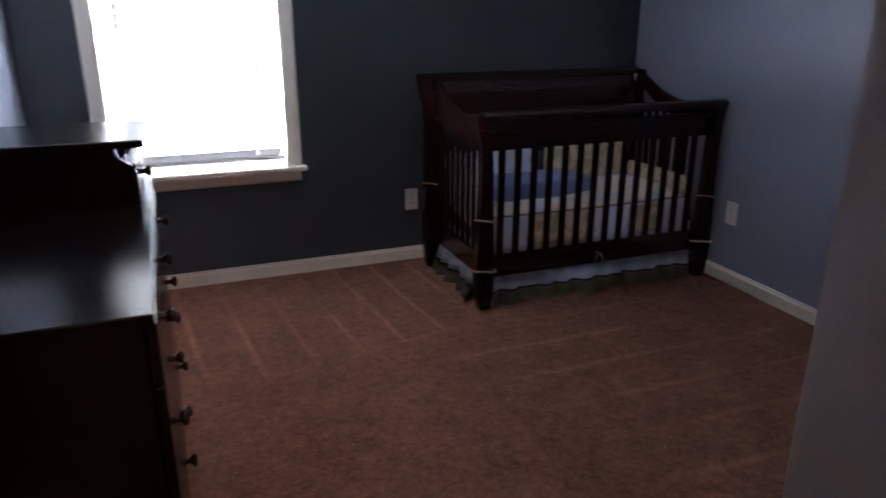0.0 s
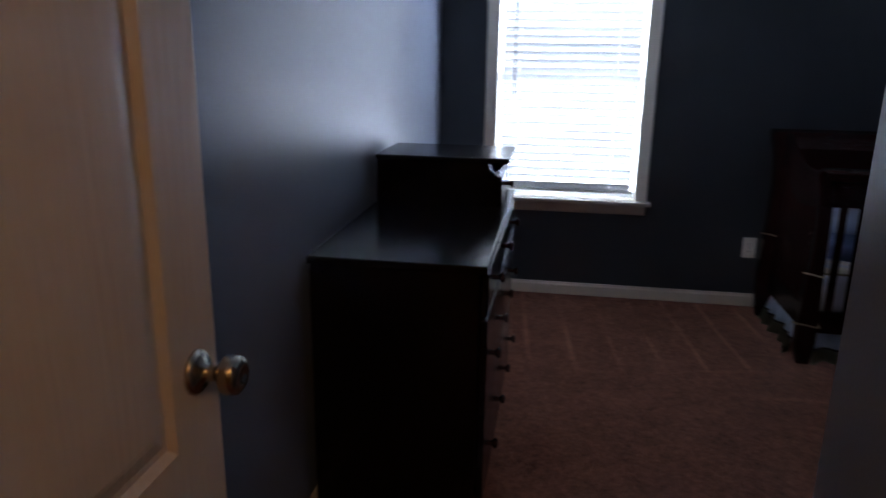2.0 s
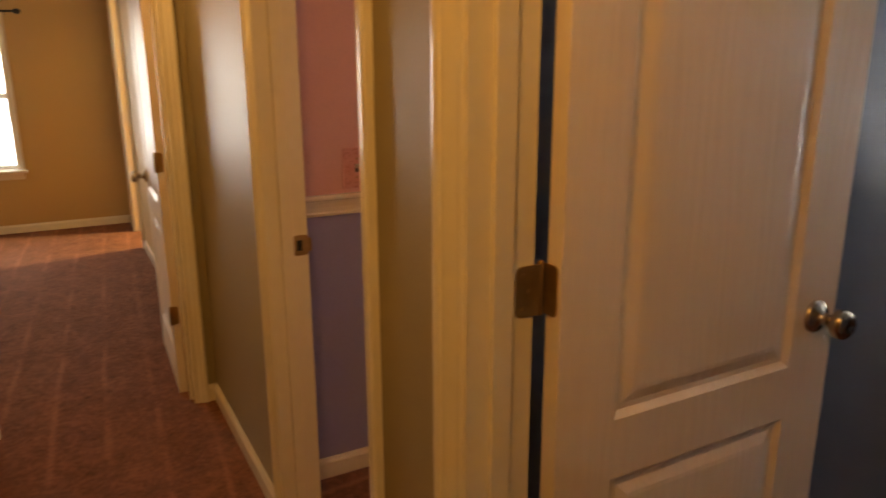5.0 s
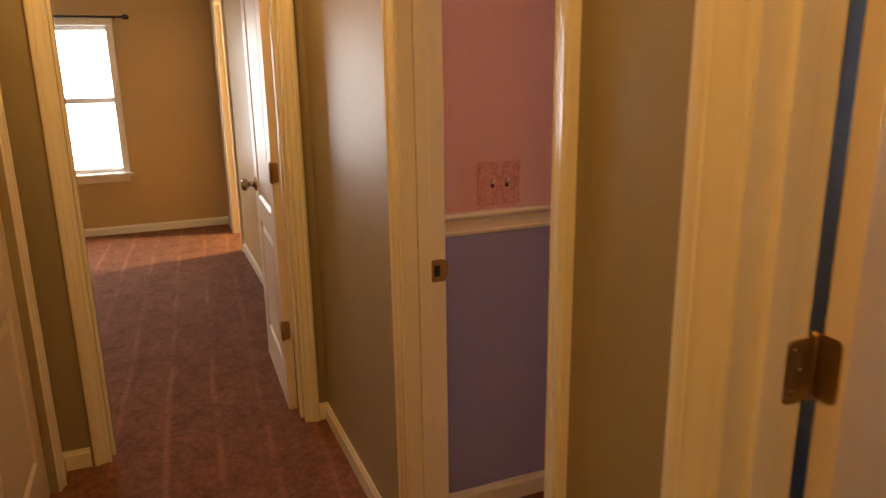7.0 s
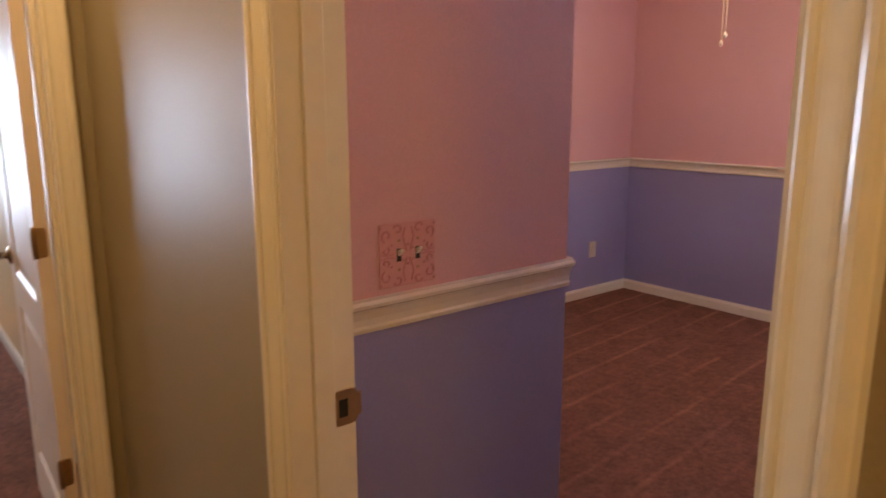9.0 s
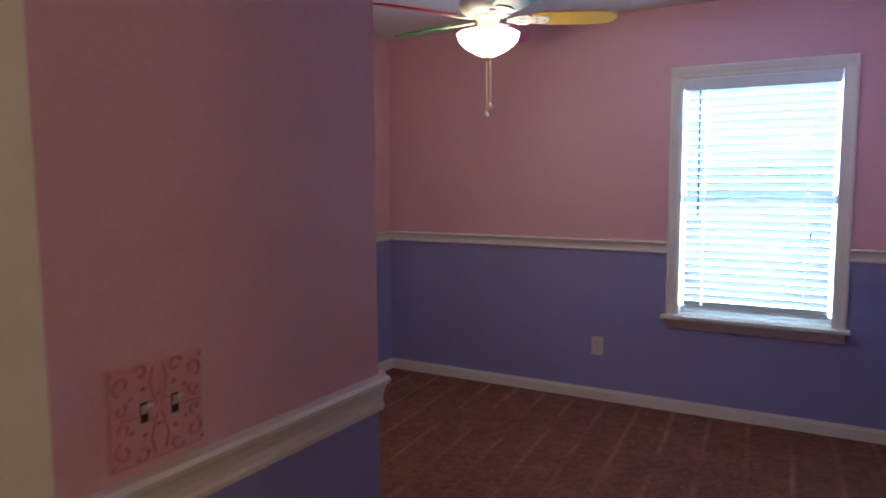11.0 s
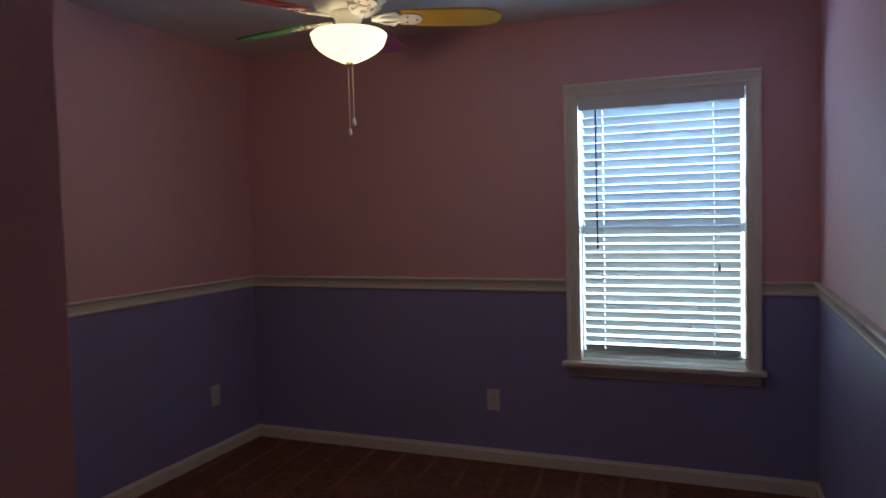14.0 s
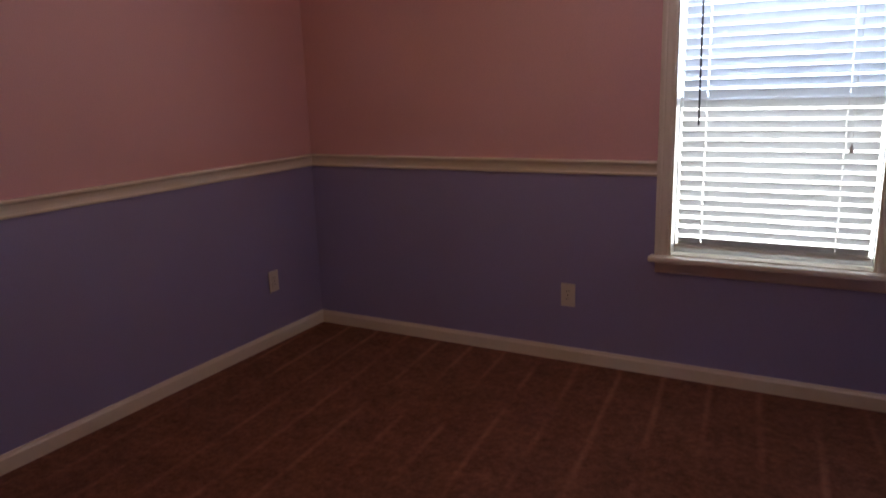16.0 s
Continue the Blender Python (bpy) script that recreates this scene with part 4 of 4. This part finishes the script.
for x0, x1 in ((CX0, CX0 + 0.05), (CX1 - 0.05, CX1)):
    xm = (x0 + x1) / 2
    way = -1 if x0 == CX0 else 1
    part("front_post", sleigh_post(xm, way, CY0 - 0.040, CY0 + 0.012, 0.908, 0.020 if way < 0 else 0.012), CHERRY, crib, "sleigh-curved front post")
    part("back_post", sleigh_post(xm - (0.022 if way < 0 else 0.0), way, CY1 - 0.080, CY1 - 0.03, 1.012, 0.03 if way < 0 else 0.0), CHERRY, crib, "sleigh-curved back post")
    # end panel: arched top board, lower rail and slats
    top_arc = []
    for k in range(11):
        f = k / 10
        yy = CY0 + 0.02 + (CY1 - CY0 - 0.09) * f
        top_arc.append((yy, 0.885 + 0.105 * (f ** 2.2) - 0.035 * math.sin(math.pi * f)))
    deep = 0.13 if way < 0 else 0.035
    low = [(yy, z - deep - 0.03 * math.sin(math.pi * i / 10)) for i, (yy, z) in enumerate(top_arc)]
    part("end_top_board", extrude_outline(top_arc + low[::-1], "x", xm - 0.014, xm + 0.014, 0.003), CHERRY, crib, "curved end board")
    part("end_cap_rail", tube([(xm + way * 0.004, yy, z + 0.002) for yy, z in top_arc], 0.021, 10), CHERRY, crib, "rounded end rail", smooth=True)
    part("end_lower_rail", box(xm - 0.012, xm + 0.012, CY0 + 0.05, CY1 - 0.09, 0.16, 0.27, 0.004), CHERRY, crib)
    for k in range(8):
        yy = CY0 + 0.115 + k * 0.064
        part("end_slat", box(xm - 0.008, xm + 0.008, yy - 0.014, yy + 0.014, 0.26, 0.845 if way > 0 else 0.80, 0.003), CHERRY, crib)

# front long side
part("front_top_board", box(CX0 + 0.05, CX1 - 0.05, CY0 - 0.004, CY0 + 0.022, 0.745, 0.856, 0.003), CHERRY, crib, "wide front board")
part("front_cap_rail", extrude_outline([(CY0 - 0.055, 0.885), (CY0 - 0.060, 0.902), (CY0 - 0.048, 0.918), (CY0 - 0.015, 0.922), (CY0 + 0.020, 0.912), (CY0 + 0.026, 0.885)], "x", CX0 - 0.004, CX1 + 0.012, 0.003), CHERRY, crib, "rolled cap rail")
part("front_lower_rail", box(CX0 + 0.05, CX1 - 0.05, CY0, CY0 + 0.022, 0.150, 0.255, 0.004), CHERRY, crib)
for k in range(14):
    xx = CX0 + 0.115 + k * (CX1 - CX0 - 0.23) / 13
    part("front_slat", box(xx - 0.0165, xx + 0.0165, CY0 + 0.004, CY0 + 0.018, 0.25, 0.75, 0.003), CHERRY, crib)
# back long side
part("back_board", extrude_outline([(CY1 - 0.075, 0.60), (CY1 - 0.055, 0.60), (CY1 - 0.055, 0.80), (CY1 - 0.040, 0.93), (CY1 - 0.015, 0.995), (CY1 - 0.035, 0.998), (CY1 - 0.062, 0.93), (CY1 - 0.075, 0.80)], "x", CX0 + 0.05, CX1 - 0.05, 0.002), CHERRY, crib, "high curved back board")
part("back_cap_rail", extrude_outline([(CY1 - 0.050, 0.990), (CY1 - 0.048, 1.012), (CY1 - 0.030, 1.026), (CY1 - 0.002, 1.024), (CY1 + 0.010, 1.008), (CY1 + 0.002, 0.990)], "x", CX0 - 0.052, CX1 - 0.018, 0.003), CHERRY, crib, "rolled back cap rail")
part("back_lower_rail", box(CX0 + 0.05, CX1 - 0.05, CY1 - 0.075, CY1 - 0.055, 0.15, 0.26, 0.004), CHERRY, crib)
for k in range(14):
    xx = CX0 + 0.115 + k * (CX1 - CX0 - 0.23) / 13
    part("back_slat", box(xx - 0.015, xx + 0.015, CY1 - 0.072, CY1 - 0.058, 0.25, 0.62, 0.003), CHERRY, crib)
part("mattress_support", box(CX0 + 0.052, CX1 - 0.052, CY0 + 0.030, CY1 - 0.085, 0.30, 0.315), BLACKIRON, crib)

mattress = thing("crib_mattress", "crib mattress in cream printed fitted sheet", "mattress", (0, 0, 0.316))


def soft_block(x0, x1, y0, y1, z0, z1, bulge=0.012, seed=1, cuts=8):
    """A cushion: a finely cut rounded box with lumps."""
    bm = box(x0, x1, y0, y1, z0, z1)
    bmesh.ops.subdivide_edges(bm, edges=bm.edges, cuts=cuts, use_grid_fill=True)
    c = Vector(((x0 + x1) / 2, (y0 + y1) / 2, (z0 + z1) / 2))
    size = Vector((x1 - x0, y1 - y0, z1 - z0)) / 2
    for v in bm.verts:
        q = Vector([(v.co[i] - c[i]) / size[i] for i in range(3)])
        for i in range(3):
            j, k = (i + 1) % 3, (i + 2) % 3
            v.co[i] = c[i] + size[i] * q[i] * math.sqrt(max(0, 1 - 0.10 * q[j] ** 2 - 0.10 * q[k] ** 2 + 0.03 * q[j] ** 2 * q[k] ** 2))
        v.co += bulge * noise.noise_vector(v.co * 7 + Vector((seed, 0, 0)))
        v.co.z = max(v.co.z, z0)
    return bm


part("fitted_sheet", soft_block(CX0 + 0.060, CX1 - 0.060, CY0 + 0.035, CY1 - 0.09, 0.0, 0.125, 0.004, 3, 10), SHEET, mattress, smooth=True)
random.seed(7)


def bumper(label, material, a, b, axis, at, z0, z1, seed):
    t = thing("bumper_pad", label, "bumper pad", (0, 0, 0.0), group="crib bumper pads")
    bounds = (a, b, at, at + 0.03) if axis == "x" else (at, at + 0.03, a, b)
    part("pad", soft_block(*bounds, z0, z1, 0.008, seed, 8), material, t, smooth=True)
    return t


LOW, TOPB = 0.43, 0.655
bumper("tan printed bumper pad at the crib end", BUMPER, CY0 + 0.045, CY1 - 0.10, "y", CX1 - 0.095, LOW, TOPB - 0.135, 1)
bumper("pale blue bumper pad at the crib end", PALECLOTH, CY0 + 0.045, CY1 - 0.10, "y", CX0 + 0.065, LOW, TOPB, 2)
bumper("pale blue bumper pad along crib back", PALECLOTH, CX0 + 0.10, (CX0 + CX1) / 2 - 0.05, "x", CY1 - 0.125, LOW, TOPB + 0.03, 3)
bumper("tan printed bumper pad along crib back", BUMPER, (CX0 + CX1) / 2 + 0.0, CX1 - 0.10, "x", CY1 - 0.125, LOW, TOPB + 0.03, 4)

side_drop = thing("mattress_drop", "patchwork tan and blue cloth behind front slats", "crib bedding", (0, 0, 0))
for k in range(6):
    a = CX0 + 0.08 + k * (CX1 - CX0 - 0.16) / 6
    part("cloth_panel", soft_block(a + 0.002, a + (CX1 - CX0 - 0.16) / 6 - 0.002, CY0 + 0.024, CY0 + 0.034, 0.262, 0.425, 0.003, k + 11, 4), (PALECLOTH, BUMPER, BUMPER, PALECLOTH, BUMPER, PALECLOTH)[k], side_drop, smooth=True)

part("piping", tube([(CX0 + 0.07, CY0 + 0.024, 0.432), ((CX0 + CX1) / 2, CY0 + 0.0235, 0.428), (CX1 - 0.07, CY0 + 0.024, 0.434)], 0.0045, 6), HEM, side_drop, "dark piping cord")

pillow = thing("crib_pillow", "blue cotton pillow lying in the crib", "pillow", (0, 0, 0.44))
part("cushion", soft_block(CX0 + 0.12, CX0 + 0.76, CY0 + 0.22, CY0 + 0.50, 0.0, 0.085, 0.018, 21, 8), BLUECLOTH, pillow, smooth=True)
quilt = thing("folded_quilt", "pale blue folded quilt propped in crib", "quilt", (0, 0, 0.44))
part("fold", soft_block(CX0 + 0.10, CX0 + 0.56, CY0 + 0.47, CY0 + 0.565, 0.04, 0.235, 0.012, 22, 8), PALECLOTH, quilt, smooth=True)
part("patch", box(CX0 + 0.50, CX0 + 0.54, CY0 + 0.460, CY0 + 0.466, 0.13, 0.165, 0.002), RED, quilt, "small red cloth patch")


def ruffle(name, ax, a0, a1, at, out, seed):
    """A gathered dust ruffle with a dark hem."""
    s = thing(name, "pale blue gathered crib skirt with olive hem", "crib skirt", group="crib skirt")
    for pname, z_top, z_bot, mat_, n_rows in (("ruffle", 0.30, 0.076, PALECLOTH, 6), ("piping", 0.077, 0.068, PIPING, 1), ("hem", 0.068, 0.004, HEM, 3)):
        bm = bmesh.new()
        steps = int(abs(a1 - a0) / 0.012)
        rows = []
        for r in range(n_rows + 1):
            z = z_top + (z_bot - z_top) * r / n_rows
            open_ = max(0.0, (0.17 - z) / 0.17)
            row = []
            for k in range(steps + 1):
                a = a0 + (a1 - a0) * k / steps
                w = noise.noise(Vector((a * 9 + seed, 0, z * 0.8))) * 0.050 * open_ + 0.017 * open_ * math.sin(a * 62 + 3 * noise.noise(Vector((a * 4, seed, 0))))
                p = at + out * (0.045 * open_ + w + {"ruffle": 0.0, "piping": 0.003, "hem": 0.004}[pname])
                dz = 0.012 * noise.noise(Vector((a * 6, seed + 4, 0))) * open_
                row.append(bm.verts.new((a, p, max(0.003, z + dz)) if ax == "x" else (p, a, max(0.003, z + dz))))
            rows.append(row)
        for u, v in zip(rows, rows[1:]):
            for k in range(steps):
                bm.faces.new((u[k], u[k + 1], v[k + 1], v[k]))
        bmesh.ops.solidify(bm, geom=bm.faces[:], thickness=0.003)
        part(pname, bm, mat_, s, {"ruffle": "", "piping": "dark brown piping", "hem": "olive gathered hem"}[pname], smooth=True)


ruffle("crib_skirt", "x", CX0 + 0.06, CX1 - 0.06, CY0 + 0.034, -1, 1)
ruffle("crib_skirt", "y", CY0 + 0.06, CY1 - 0.10, CX0 + 0.044, -1, 5)


def ribbon_tie(x, y, z, r, droop, deep=0.031):
    t = thing("ribbon_tie", "tan ribbon tied round the crib post", "ribbon tie", group="crib ribbon ties")
    pts = []
    for k in range(17):
        a = 2 * math.pi * k / 16
        c, s = math.cos(a), math.sin(a)
        sq = max(abs(c), abs(s))
        pts.append((x + r * c / sq, y + deep * s / sq, z + 0.006 * math.sin(2 * a)))
    part("loop", tube(pts, 0.0038, 6), TIE, t)
    if not droop:
        return
    for s in (-1, 1):
        part("tail", tube([(x + s * 0.004, y - deep - 0.002, z), (x + s * 0.018, y - deep - 0.008, z - droop * 0.5), (x + s * 0.024, y - deep - 0.006, z - droop)], 0.004, 6), TIE, t)


for x in (CX0 + 0.025, CX1 - 0.025):
    ribbon_tie(x, CY0 - 0.014, 0.44, 0.034, 0)
    ribbon_tie(x, CY0 - 0.014, 0.20, 0.050, 0)
    ribbon_tie(x - (0.022 if x < 2 else 0.0), CY1 - 0.055, 0.47, 0.036, 0)
ribbon_tie(CX0 + 0.65, CY0 + 0.011, 0.20, 0.014, 0.04, 0.014)
